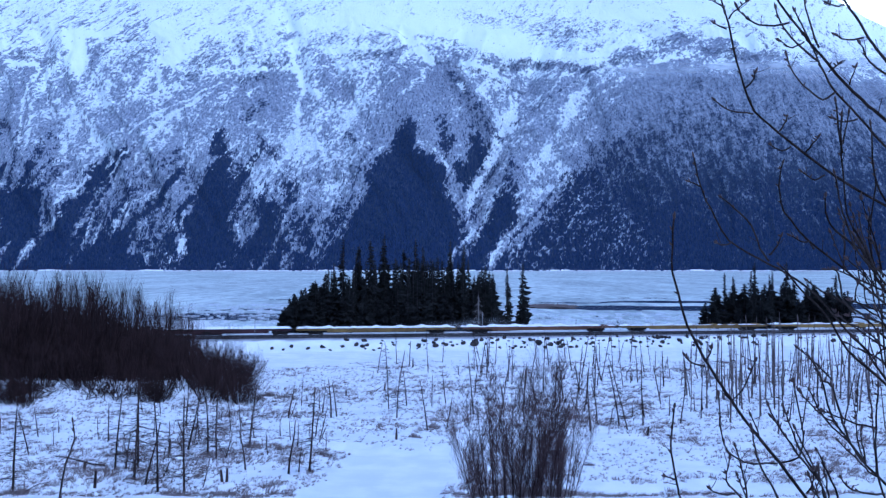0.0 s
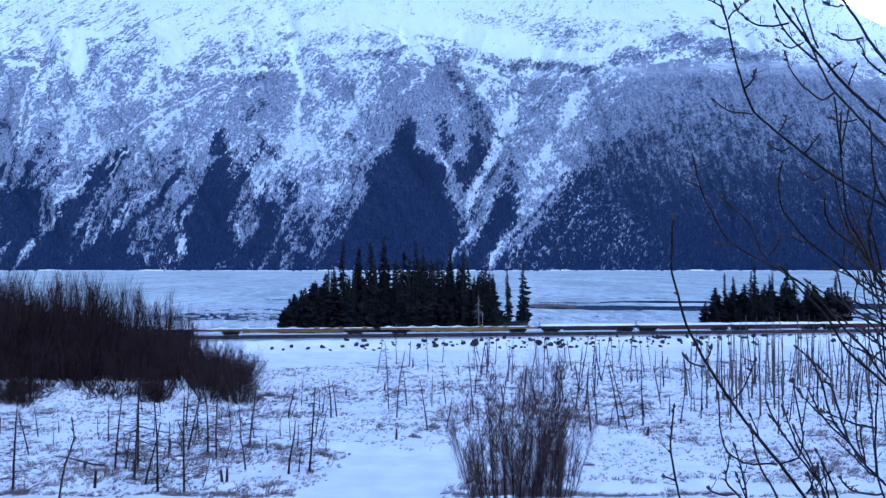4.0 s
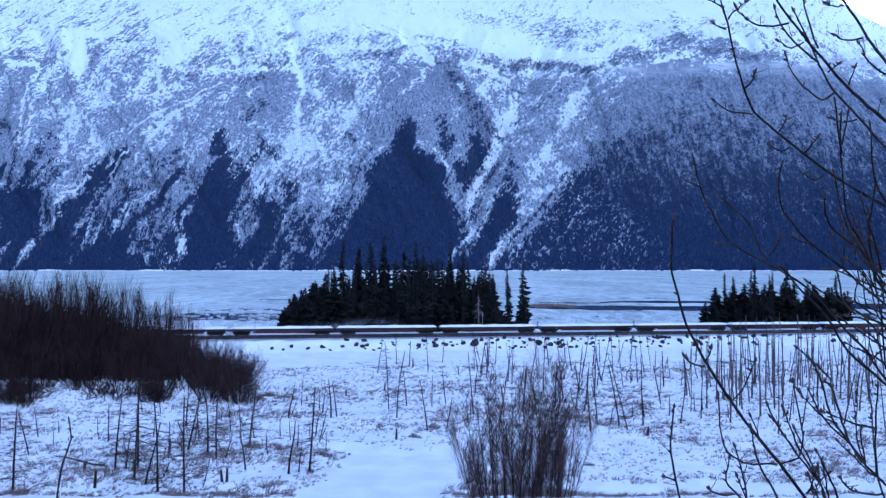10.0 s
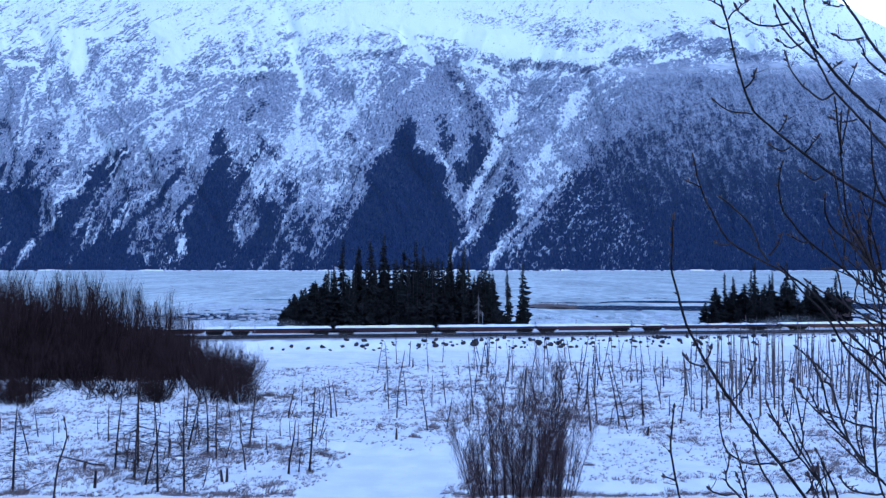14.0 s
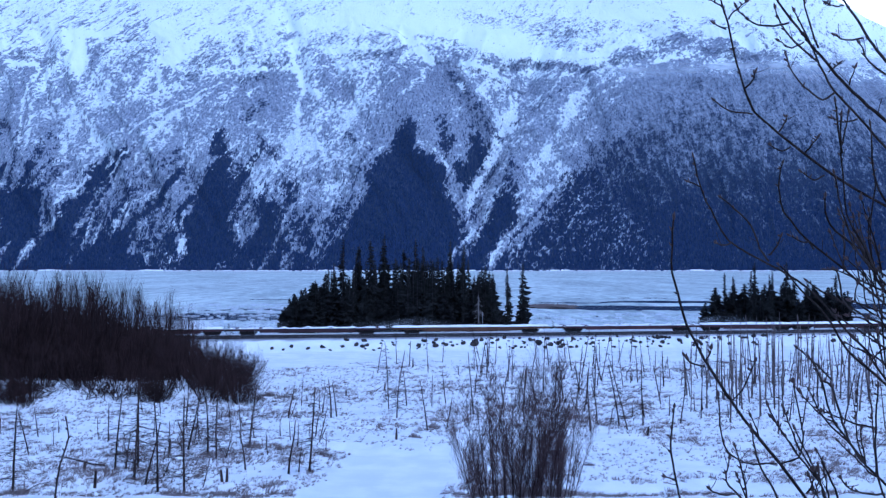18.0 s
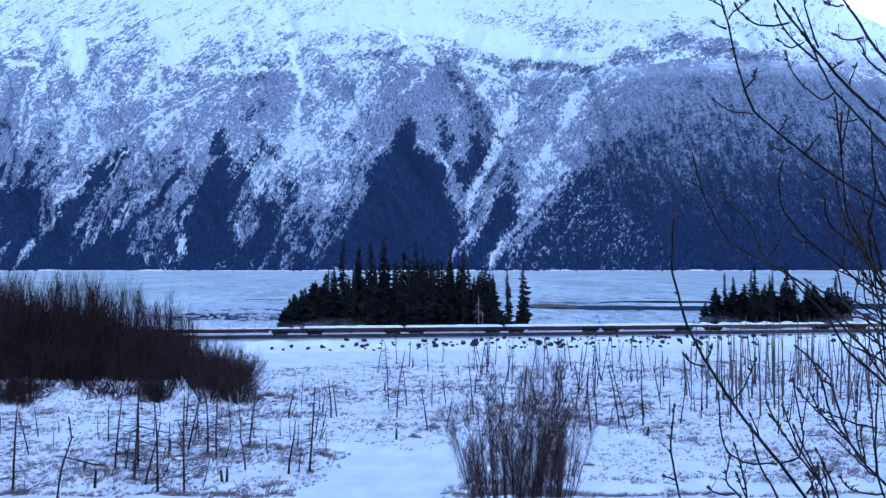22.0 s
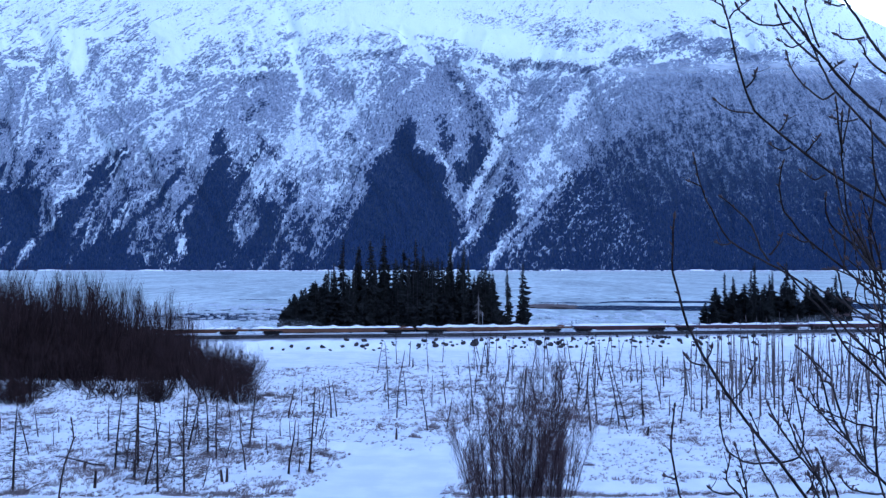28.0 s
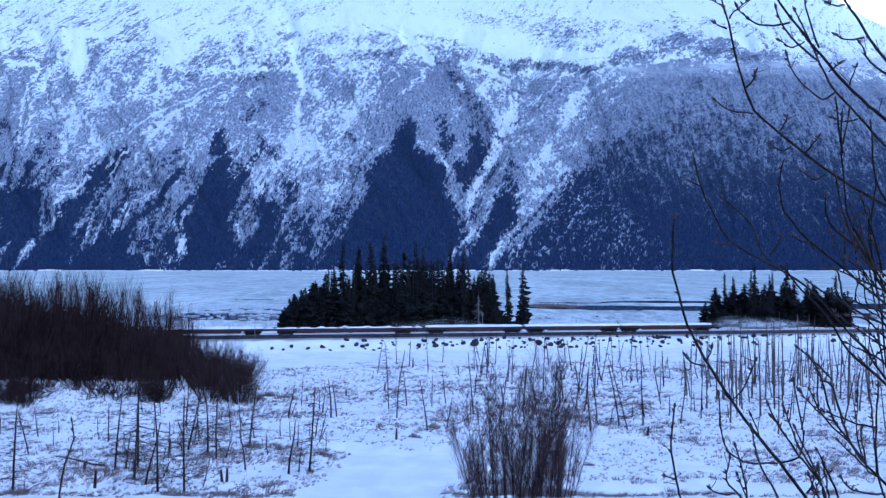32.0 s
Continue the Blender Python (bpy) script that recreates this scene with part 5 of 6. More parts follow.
def build_drifting_lead():
    """A dark slushy strip that drifts along among the paler ice."""
    slush = mottled("dark_slush", (0.05, 0.06, 0.075), (0.16, 0.18, 0.21), 0.6, 0.35, fine=5.0)
    g = Geo()
    rng = random.Random(19)
    for k in range(26):
        x, y, r = rng.gauss(0, 3.2), rng.gauss(0, 0.9), rng.uniform(0.35, 1.2)
        n, b = 7, len(g.v)
        for zz, kk in ((-0.15, 1.0), (0.17 + 0.003 * k, 0.9)):
            for j in range(n):
                q = r * kk * rng.uniform(0.75, 1.15)
                g.v.append(Vector((x + 1.7 * q * math.cos(6.283 * j / n), y + q * math.sin(6.283 * j / n), zz)))
        g.f.append(tuple(b + n + j for j in range(n)))
        g.f += [(b + j, b + (j + 1) % n, b + n + (j + 1) % n, b + n + j) for j in range(n)]
    return single("slush_patch", g, slush, "dark slushy ice patch drifting slowly on the inlet", "ice", kind="stuff")


def build_plume():
    """Powder snow whirled up behind the last car; its own middle rides at the end of the train."""
    blobs = ((4.5, 0.6, 1.4, 5.5, 0.8, 1.5), (9.0, -0.4, 1.2, 6.5, 0.8, 1.3), (14.5, 0.3, 0.9, 6.0, 0.8, 1.0))
    tail = tagged(vapour("snow_plume", blobs, POWDER), "thin cloud of powder snow whirled up behind the train", "snow", "snow plumes", "stuff")
    rows = [(tail, 650.5)]
    side = vapour("snow_plume", ((0, 2.2, 1.2, 7.0, 0.7, 1.2), (6, 2.6, 1.6, 6.0, 0.7, 1.3)), HAZE)
    tagged(side, "faint veil of powder snow blowing off the moving cars", "snow", "snow plumes", "stuff")
    for k, s in enumerate((32.0, 61.0, 118.0, 190.0, 245.0, 313.0, 341.0, 398.0, 468.0, 497.0, 553.0, 597.0)):
        rows.append((side if k == 0 else copy_thing(side, Matrix()), s))
    return rows


SAPLING_FOOT = Vector((-2.42, 6.0, ground_at(-2.42, 6.0)))


def build_sapling():
    """A slim young stem close to the camera, kinked at its buds."""
    ob = thing("sapling", Matrix.Translation(SAPLING_FOOT), "slim bare sapling with a kinked budding tip, swaying", "sapling")
    rows = [Vector(p) - SAPLING_FOOT for p in ((-2.435, 6.0, 12.2), (-2.37, 6.0, 12.95), (-2.295, 6.0, 13.4), (-2.254, 6.0, 13.63), (-2.238, 6.0, 13.74), (-2.218, 6.0, 13.84), (-2.19, 6.0, 13.91), (-2.166, 6.0, 13.985), (-2.17, 6.0, 14.03), (-2.178, 6.0, 14.085))]
    g = Geo()
    g.tube(rows, [0.009, 0.0072, 0.0062, 0.0058, 0.0056, 0.0052, 0.0048, 0.0046, 0.004, 0.0036], 8)
    part("stem", g, COTTONWOOD, ob, smooth=True)
    rnd = random.Random(140)
    for i in (3, 4, 5, 6, 7, 8):
        side = 1 if i % 2 else -1
        part("bud", bud(rows[i] + Vector((side * 0.006, 0, 0)), Vector((side * 0.5, rnd.uniform(-0.4, 0.2), 1)), 0.0042), BUD, ob, smooth=True)
    part("bud", bud(rows[-1], rows[-1] - rows[-2], 0.0062), BUD, ob, smooth=True)
    return ob


def build_dry_clumps():
    """Dark matted clumps at the feet of some dead trees, and a patch of straw by the thicket."""
    rng = random.Random(44)
    rows = [(-17.1, 74.0, 0.55), (-14.4, 77.0, 0.6), (-8.9, 67.9, 0.35), (-25.0, 59.7, 0.7), (-19.6, 65.4, 0.4)] + [(rng.uniform(-22, 30), rng.uniform(66, 105), rng.uniform(0.3, 0.55)) for k in range(16)]
    rows += [(-17.6 + rng.uniform(-2.2, 2.2), 106 + rng.uniform(-1.5, 1.5), 0.6) for k in range(9)]
    kinds = []
    for k in range(3):
        g = Geo()
        for _ in range(240):
            a, r = rng.uniform(0, 6.283), rng.random() ** 0.7
            p = Vector((math.cos(a) * r, math.sin(a) * r, -0.1))
            tip = p + Vector((math.cos(a) * rng.uniform(0, 0.5), math.sin(a) * rng.uniform(0, 0.5), rng.uniform(0.4, 1.1) * (1.2 - r)))
            g.tri(p - Vector((0.03, 0, 0)), p + Vector((0.03, 0, 0)), tip)
        kinds.append(g.mesh("grass_clump", DRY_GRASS))
    for x, y, r in rows:
        if pool_at(np.array([x]), np.array([y]))[0] < 0.1:
            ob = tagged(new("grass_clump", rng.choice(kinds)), "matted dry brown grass clump in the snow", "grass", "grass clumps")
            ob.matrix_basis = Matrix.LocRotScale((x, y, ground_at(x, y)), Euler((0, 0, rng.uniform(0, 6))), (r * 1.2, r * 1.2, r))


def build_tufts():
    """Leaning sedge tufts in loose clumps, small ones between them."""
    rng = np.random.default_rng(8)
    n = 60000
    y = 59 + rng.uniform(0, 1, n) ** 1.25 * 88
    x = rng.uniform(-0.47, 0.47, n) * y
    d = off_track(x, y)
    patch = 0.6 * fractal(x * 0.16, y * 0.16, 19, 3) + 0.4 * fractal(x * 1.3, y * 0.6, 23, 2)
    keep = (pool_at(x, y) < 0.1) & (d + (fractal(x * 0.1, y * 0.1, 17, 2) - 0.5) * 26 < -32) & (patch + rng.uniform(-0.26, 0.26, n) > 0.535)
    x, y, patch = x[keep], y[keep], patch[keep]
    z = ground_z(x, y)
    m, blades = len(x), 8
    size = rng.uniform(0.45, 1.0, (m, 1)) * np.interp(patch, [0.45, 0.62, 0.75], [0.5, 0.9, 1.3])[:, None]
    lean = rng.normal(0.55, 0.35, (m, 1))
    bx = x[:, None] + rng.normal(0, 0.15, (m, blades)) * size
    by = y[:, None] + rng.normal(0, 0.2, (m, blades)) * size
    h = rng.uniform(0.14, 0.44, (m, blades)) * size
    wd = rng.uniform(0.009, 0.024, (m, blades))
    bz = np.repeat(z[:, None], blades, 1)
    v = np.zeros((m, blades, 3, 3))
    v[..., 0, :] = np.stack([bx - wd, by, bz - 0.06], -1)
    v[..., 1, :] = np.stack([bx + wd, by, bz - 0.06], -1)
    v[..., 2, :] = np.stack([bx + h * (lean + rng.normal(0, 0.3, (m, blades))), by + h * rng.normal(0, 0.3, (m, blades)), bz + h], -1)
    tagged(new("sedge_tufts", stuff_mesh("sedge_tufts", v.reshape(-1, 3), np.arange(m * blades * 3).reshape(-1, 3), DRY_GRASS)), "dry brown sedge tufts poking through the snow", "grass", kind="stuff")


def boulder_mesh(seed):
    bm = bmesh.new()
    bmesh.ops.create_icosphere(bm, subdivisions=2, radius=1.0)
    rnd = random.Random(seed)
    off = Vector((rnd.uniform(0, 50), rnd.uniform(0, 50), 0))
    for v in bm.verts:
        v.co *= 0.8 + 0.5 * noise.noise(v.co * 0.9 + off) + 0.2 * noise.noise(v.co * 2.3 + off)
        v.co.z *= 0.7
    me = bpy.data.meshes.new("boulder")
    bm.to_mesh(me)
    bm.free()
    me.materials.append(ROCK)
    return me


def build_boulders():
    rnd = random.Random(77)
    kinds = [boulder_mesh(k) for k in range(5)]
    big = ((5.1, -11.2, 1.05), (16.0, -11.2, 0.9), (17.8, -11.6, 0.7), (0.4, -11.2, 0.55), (-1.2, -11.4, 0.5), (-13.0, -11.4, 0.45), (-19.3, -11.5, 0.4), (-27.2, -11.7, 0.34), (-25.4, -12.0, 0.3), (-24.2, -11.2, 0.33), (-21.6, -11.8, 0.36), (-16.2, -11.3, 0.33), (-10.3, -11.9, 0.28), (-4.0, -11.2, 0.4))
    rocks = [(x, o, r * 1.25 if x < 0 else r) for x, o, r in big] + [(rnd.uniform(-20, 78) if k % 2 else rnd.uniform(-4, 45), rnd.uniform(-12.6, -9.4), rnd.choice((0.2, 0.27, 0.35, 0.42, 0.55))) for k in range(130)]
    rocks += [(rnd.uniform(8, 76), rnd.uniform(-10.4, -9.0), rnd.choice((0.2, 0.26, 0.33, 0.45))) for k in range(60)]
    for x, o, r in rocks:
        y = TRACK[1] + (x - TRACK[0]) * ALONG[1] / ALONG[0] + o
        ob = tagged(new("boulder", rnd.choice(kinds)), "dark riprap boulder half sunk in the snowy embankment", "boulder", "boulders along the embankment")
        ob.matrix_basis = Matrix.LocRotScale((x, y, ground_at(x, y) + r * 0.15), Euler((rnd.uniform(-0.3, 0.3), rnd.uniform(-0.3, 0.3), rnd.uniform(0, 6.28))), (r * rnd.uniform(0.8, 1.2), r, r * rnd.uniform(0.9, 1.35)))


BRANCH_A = (0.011, ((1.151, 4.4, 16.322), (1.221, 4.45, 16.164), (1.265, 4.5, 16.078), (1.317, 4.55, 15.913), (1.375, 4.6, 15.782), (1.429, 4.65, 15.705), (1.556, 4.7, 15.616), (1.731, 4.75, 15.491), (1.909, 4.8, 15.389), (2.112, 4.85, 15.286), (2.494, 4.9, 15.084)))
BRANCH_B = (0.0134, ((1.258, 4.0, 16.18), (1.353, 4.09, 16.069), (1.458, 4.17, 15.983), (1.587, 4.26, 15.882), (1.72, 4.34, 15.779), (1.86, 4.43, 15.696), (1.966, 4.51, 15.647), (2.341, 4.6, 15.36)))
BRANCH_C = (0.0098, ((1.495, 4.3, 16.077), (1.585, 4.35, 15.933), (1.64, 4.4, 15.863), (1.716, 4.45, 15.769), (1.853, 4.5, 15.65), (1.982, 4.55, 15.533), (2.341, 4.6, 15.181)))
BRANCH_D = (0.0122, ((1.448, 3.8, 16.121), (1.561, 3.94, 16.031), (1.68, 4.08, 15.972), (1.793, 4.22, 15.917), (1.899, 4.36, 15.891), (2.29, 4.5, 15.502)))
BRANCH_E = (0.011, ((0.818, 3.6, 15.166), (0.824, 3.67, 15.016), (0.864, 3.74, 14.894), (0.912, 3.81, 14.778), (0.981, 3.88, 14.67), (1.051, 3.95, 14.579), (1.137, 4.02, 14.466), (1.241, 4.09, 14.341), (1.37, 4.16, 14.2), (1.504, 4.23, 14.037), (1.854, 4.3, 13.593)))
BRANCH_F = (0.0049, ((1.102, 3.6, 14.662), (1.1, 3.75, 14.542), (1.103, 3.9, 14.482)))
BRANCH_G = (0.0061, ((1.272, 3.7, 14.577), (1.346, 3.82, 14.366), (1.368, 3.93, 14.264), (1.334, 4.05, 14.215)))
BRANCH_H = (0.0061, ((0.999, 3.7, 14.529), (1.05, 3.82, 14.336), (1.154, 3.93, 14.244), (1.323, 4.05, 14.215)))
BRANCH_I = (0.0073, ((0.841, 3.7, 14.488), (0.851, 3.8, 14.39), (0.873, 3.9, 14.287), (0.913, 4.0, 14.158), (0.97, 4.1, 14.023), (1.204, 4.2, 13.579)))
BRANCH_J = (0.0098, ((1.443, 3.9, 14.575), (1.534, 4.02, 14.404), (1.644, 4.14, 14.289), (1.768, 4.26, 14.169), (1.905, 4.38, 14.056), (2.29, 4.5, 13.703)))
BRANCH_K = (0.0061, ((1.402, 3.9, 14.523), (1.503, 4.03, 14.403), (1.648, 4.15, 14.283)))
BRANCH_L = (0.011, ((1.233, 5.0, 15.536), (1.282, 5.06, 15.396), (1.348, 5.12, 15.287), (1.456, 5.18, 15.132), (1.633, 5.24, 15.032), (1.799, 5.3, 14.953), (1.953, 5.36, 14.854), (2.153, 5.42, 14.648), (2.262, 5.48, 14.559), (2.41, 5.54, 14.381), (2.85, 5.6, 13.883)))
BRANCH_M = (0.0098, ((1.536, 4.6, 15.463), (1.551, 4.69, 15.367), (1.601, 4.77, 15.254), (1.743, 4.86, 15.124), (1.911, 4.94, 15.016), (2.056, 5.03, 14.919), (2.228, 5.11, 14.804), (2.646, 5.2, 14.512)))
BRANCH_N = (0.0086, ((1.726, 4.4, 15.65), (1.759, 4.49, 15.538), (1.801, 4.57, 15.383), (1.853, 4.66, 15.235), (1.966, 4.74, 15.082), (2.055, 4.83, 14.949), (2.14, 4.91, 14.866), (2.544, 5.0, 14.419)))
BRANCH_O = (0.0073, ((1.945, 4.6, 15.463), (2.0, 4.7, 15.368), (2.016, 4.8, 15.136), (2.112, 4.9, 14.758), (2.267, 5.0, 14.364)))
BRANCH_P = (0.0061, ((1.311, 3.8, 14.39), (1.409, 3.87, 14.229), (1.477, 3.93, 14.102), (1.547, 4.0, 13.913)))
BRANCH_Q = (0.0061, ((1.061, 3.7, 14.344), (1.121, 3.8, 14.2), (1.183, 3.9, 14.07), (1.369, 4.0, 13.824)))


def limb_twigs(rnd, pts, r, wood, buds, count):
    """Short side twigs, each with a bud at its end."""
    for _ in range(count):
        i = rnd.randint(0, len(pts) - 3) if len(pts) > 3 else 0
        q = pts[i].lerp(pts[i + 1], rnd.random())
        way = (pts[max(i - 1, 0)] - pts[i + 1]).normalized()
        side = Vector((rnd.uniform(-1, 1), rnd.uniform(-0.5, 0.5), rnd.uniform(-0.6, 1.0))).normalized()
        tw = stem_path(rnd, q, way * 0.6 + side * 0.8, rnd.uniform(0.02, 0.07), 3, 0.12, 0.12)
        wood.tube(tw, taper(r * 0.5, r * 0.32, 4), 5, False)
        buds.append(bud(tw[-1], tw[-1] - tw[-2], r * 0.55))


def bud(at, way, r):
    g, way = Geo(), way.normalized()
    g.tube([at - way * r * 0.5, at + way * r * 1.0, at + way * r * 3.0, at + way * r * 5.0], [r * 0.5, r * 1.0, r * 0.8, r * 0.1], 6, False)
    return g


TREE_FOOT = Vector((3.1, 4.9, ground_at(3.1, 4.9)))


def limb(tree, r, rows, twig_count, trunk_end):
    """One branch through the given places, from its tip to its thick end, with side twigs and buds."""
    rnd = random.Random(int(rows[0][0] * 1000))
    pts = [Vector(p) - TREE_FOOT for p in rows]
    if trunk_end:
        pts.append(Vector((0.0, 0.0, max(pts[-1].z - 0.5, 0.3))))
    smooth = [pts[0]]
    for i in range(len(pts) - 1):
        p0, p1, p2, p3 = pts[max(i - 1, 0)], pts[i], pts[i + 1], pts[min(i + 2, len(pts) - 1)]
        for u in (0.33, 0.67, 1.0):
            smooth.append(0.5 * (2 * p1 + (p2 - p0) * u + (2 * p0 - 5 * p1 + 4 * p2 - p3) * u * u + (3 * p1 - 3 * p2 + p3 - p0) * u ** 3))
    smooth = [q + Vector((rnd.gauss(0, 0.0014), 0, rnd.gauss(0, 0.0014))) for q in smooth]
    wood, buds, n = Geo(), [], len(smooth)
    tip = min(r * 0.55, 0.003)
    wood.tube(smooth, [tip + (r - tip) * (k / (n - 1)) ** 0.8 + rnd.uniform(0, 0.0006) for k in range(n)], 7)
    limb_twigs(rnd, pts, max(r * 0.5, 0.0035), wood, buds, twig_count)
    buds.append(bud(smooth[0], smooth[0] - smooth[1], 0.0058))
    for _ in range(len(pts)):
        q = rnd.choice(smooth[: max(2, n // 2)])
        buds.append(bud(q, Vector((rnd.uniform(-1, 0.3), 0, rnd.uniform(0.2, 1))), 0.004))
    b = part("branch", wood, COTTONWOOD, tree, smooth=True)
    for g in buds:
        part("bud", g, BUD, b, smooth=True)


def sprig(tree, r, *rows):
    limb(tree, r, rows, 1, False)


def build_near_tree():
    tree = thing("cottonwood", Matrix.Translation(TREE_FOOT), "bare young cottonwood beside the camera, buds on grey-brown branches", "tree")
    g = Geo()
    g.tube([(0, 0, -0.3), (0.02, 0, 1.2), (-0.03, 0.02, 2.6), (0.02, 0, 4.2), (0.05, 0, 5.6)], [0.07, 0.06, 0.05, 0.035, 0.015], 9)
    part("trunk", g, COTTONWOOD, tree, smooth=True)
    for r, rows in (BRANCH_A, BRANCH_B, BRANCH_C, BRANCH_D, BRANCH_E, BRANCH_F, BRANCH_G, BRANCH_H, BRANCH_I, BRANCH_J, BRANCH_K, BRANCH_L, BRANCH_M, BRANCH_N, BRANCH_O, BRANCH_P, BRANCH_Q):
        limb(tree, r * 0.62, rows, 3, rows[-1][0] > 1.9 and len(rows) > 4)
    sprig(tree, 0.0037, (1.165, 4.34, 15.706), (1.231, 4.37, 15.670), (1.342, 4.40, 15.658))
    sprig(tree, 0.0037, (1.156, 4.37, 16.148), (1.222, 4.40, 16.117))
    sprig(tree, 0.0040, (1.161, 4.01, 16.023), (1.221, 4.04, 15.979), (1.296, 4.07, 15.963), (1.401, 4.10, 15.982))
    sprig(tree, 0.0037, (1.310, 4.39, 16.144), (1.267, 4.42, 16.107), (1.253, 4.45, 16.085))
    sprig(tree, 0.0048, (1.382, 4.21, 16.069), (1.416, 4.24, 16.011), (1.487, 4.27, 15.939), (1.591, 4.30, 15.867))
    sprig(tree, 0.0035, (1.392, 4.19, 15.926), (1.451, 4.22, 15.907), (1.513, 4.25, 15.940))
    sprig(tree, 0.0043, (1.450, 4.28, 15.887), (1.489, 4.31, 15.814), (1.567, 4.34, 15.750), (1.634, 4.37, 15.716), (1.699, 4.40, 15.750))
    sprig(tree, 0.0041, (1.474, 4.14, 16.083), (1.501, 4.17, 16.026), (1.554, 4.20, 15.903))
    sprig(tree, 0.0041, (1.603, 4.14, 15.943), (1.663, 4.17, 15.929), (1.741, 4.20, 15.945))
    sprig(tree, 0.0047, (1.704, 4.14, 15.906), (1.751, 4.17, 15.841), (1.832, 4.20, 15.793))
    sprig(tree, 0.0033, (1.457, 3.84, 15.994), (1.501, 3.87, 15.993), (1.545, 3.90, 16.005))
    sprig(tree, 0.0037, (1.704, 4.37, 15.869), (1.670, 4.40, 15.841))
    sprig(tree, 0.0037, (1.797, 4.42, 15.862), (1.780, 4.45, 15.794))
    sprig(tree, 0.0037, (1.683, 4.39, 15.639), (1.751, 4.42, 15.626), (1.815, 4.45, 15.643))
    sprig(tree, 0.0040, (1.516, 4.69, 15.555), (1.576, 4.72, 15.535), (1.628, 4.75, 15.557))
    sprig(tree, 0.0042, (1.730, 4.69, 15.591), (1.710, 4.72, 15.559), (1.692, 4.75, 15.525))
    sprig(tree, 0.0039, (1.572, 4.64, 15.683), (1.572, 4.67, 15.656), (1.556, 4.70, 15.624))
    sprig(tree, 0.0041, (1.397, 4.54, 15.868), (1.396, 4.57, 15.840), (1.372, 4.60, 15.808))
    sprig(tree, 0.0040, (1.675, 4.74, 15.437), (1.741, 4.77, 15.403), (1.803, 4.80, 15.429))
    sprig(tree, 0.0038, (1.199, 4.47, 16.068), (1.255, 4.50, 16.050))
    sprig(tree, 0.0050, (1.717, 4.44, 15.718), (1.746, 4.47, 15.574), (1.770, 4.50, 15.500))
    sprig(tree, 0.0040, (1.786, 4.47, 15.671), (1.770, 4.50, 15.537))
    sprig(tree, 0.0046, (1.696, 4.51, 15.306), (1.708, 4.54, 15.237), (1.762, 4.57, 15.157), (1.883, 4.60, 15.079))
    sprig(tree, 0.0049, (1.727, 4.48, 15.408), (1.756, 4.51, 15.306), (1.796, 4.54, 15.202), (1.861, 4.57, 15.069), (1.955, 4.60, 14.972))
    sprig(tree, 0.0051, (1.887, 4.48, 15.620), (1.907, 4.51, 15.474), (1.929, 4.54, 15.396), (1.978, 4.57, 15.310), (2.085, 4.60, 15.181))
    sprig(tree, 0.0041, (1.859, 4.54, 15.219), (1.889, 4.57, 15.114), (1.955, 4.60, 14.980))
    sprig(tree, 0.0042, (1.938, 4.64, 15.214), (1.985, 4.67, 15.099), (2.024, 4.70, 14.987))
    sprig(tree, 0.0074, (1.715, 5.18, 15.003), (1.766, 5.21, 14.957), (1.857, 5.24, 14.863), (1.982, 5.27, 14.745), (2.108, 5.30, 14.561), (2.36, 5.40, 14.36), (2.75, 5.3, 14.0))
    sprig(tree, 0.0056, (1.893, 4.91, 14.986), (2.050, 4.94, 14.920), (2.151, 4.97, 14.879), (2.322, 5.00, 14.836))
    sprig(tree, 0.0050, (1.362, 3.79, 14.661), (1.396, 3.82, 14.624), (1.429, 3.85, 14.570), (1.477, 3.88, 14.545), (1.503, 3.91, 14.496), (1.545, 3.94, 14.396), (1.586, 3.97, 14.307), (1.644, 4.00, 14.233))
    sprig(tree, 0.0039, (1.476, 3.96, 14.435), (1.565, 3.99, 14.399), (1.637, 4.02, 14.375), (1.714, 4.05, 14.357))
    sprig(tree, 0.0046, (1.700, 3.98, 14.525), (1.704, 4.01, 14.401), (1.713, 4.04, 14.262), (1.737, 4.07, 14.143), (1.790, 4.10, 14.023))
    sprig(tree, 0.0043, (1.486, 3.81, 14.208), (1.534, 3.84, 14.159), (1.628, 3.87, 14.134), (1.686, 3.90, 14.131))
    sprig(tree, 0.0043, (1.399, 3.81, 14.306), (1.431, 3.84, 14.251), (1.473, 3.87, 14.185), (1.514, 3.90, 14.092))
    sprig(tree, 0.0038, (1.393, 3.84, 14.228), (1.400, 3.87, 14.170), (1.389, 3.90, 14.131))
    sprig(tree, 0.0034, (1.232, 4.07, 14.399), (1.269, 4.10, 14.312))
    sprig(tree, 0.0046, (1.205, 3.98, 14.368), (1.225, 4.01, 14.285), (1.261, 4.04, 14.196), (1.320, 4.07, 14.105), (1.358, 4.10, 14.023))
    sprig(tree, 0.0044, (1.097, 3.91, 14.261), (1.094, 3.94, 14.170), (1.140, 3.97, 14.120), (1.191, 4.00, 14.058))
    sprig(tree, 0.0039, (1.027, 3.94, 14.138), (1.087, 3.97, 14.111), (1.142, 4.00, 14.109))
    sprig(tree, 0.0033, (1.145, 3.97, 14.180), (1.191, 4.00, 14.087))
    sprig(tree, 0.0037, (0.899, 3.79, 14.665), (0.930, 3.82, 14.637), (0.988, 3.85, 14.621))
    sprig(tree, 0.0032, (1.006, 3.82, 14.688), (0.992, 3.85, 14.636))
    sprig(tree, 0.0034, (1.466, 4.04, 14.082), (1.501, 4.07, 14.143), (1.563, 4.10, 14.178))
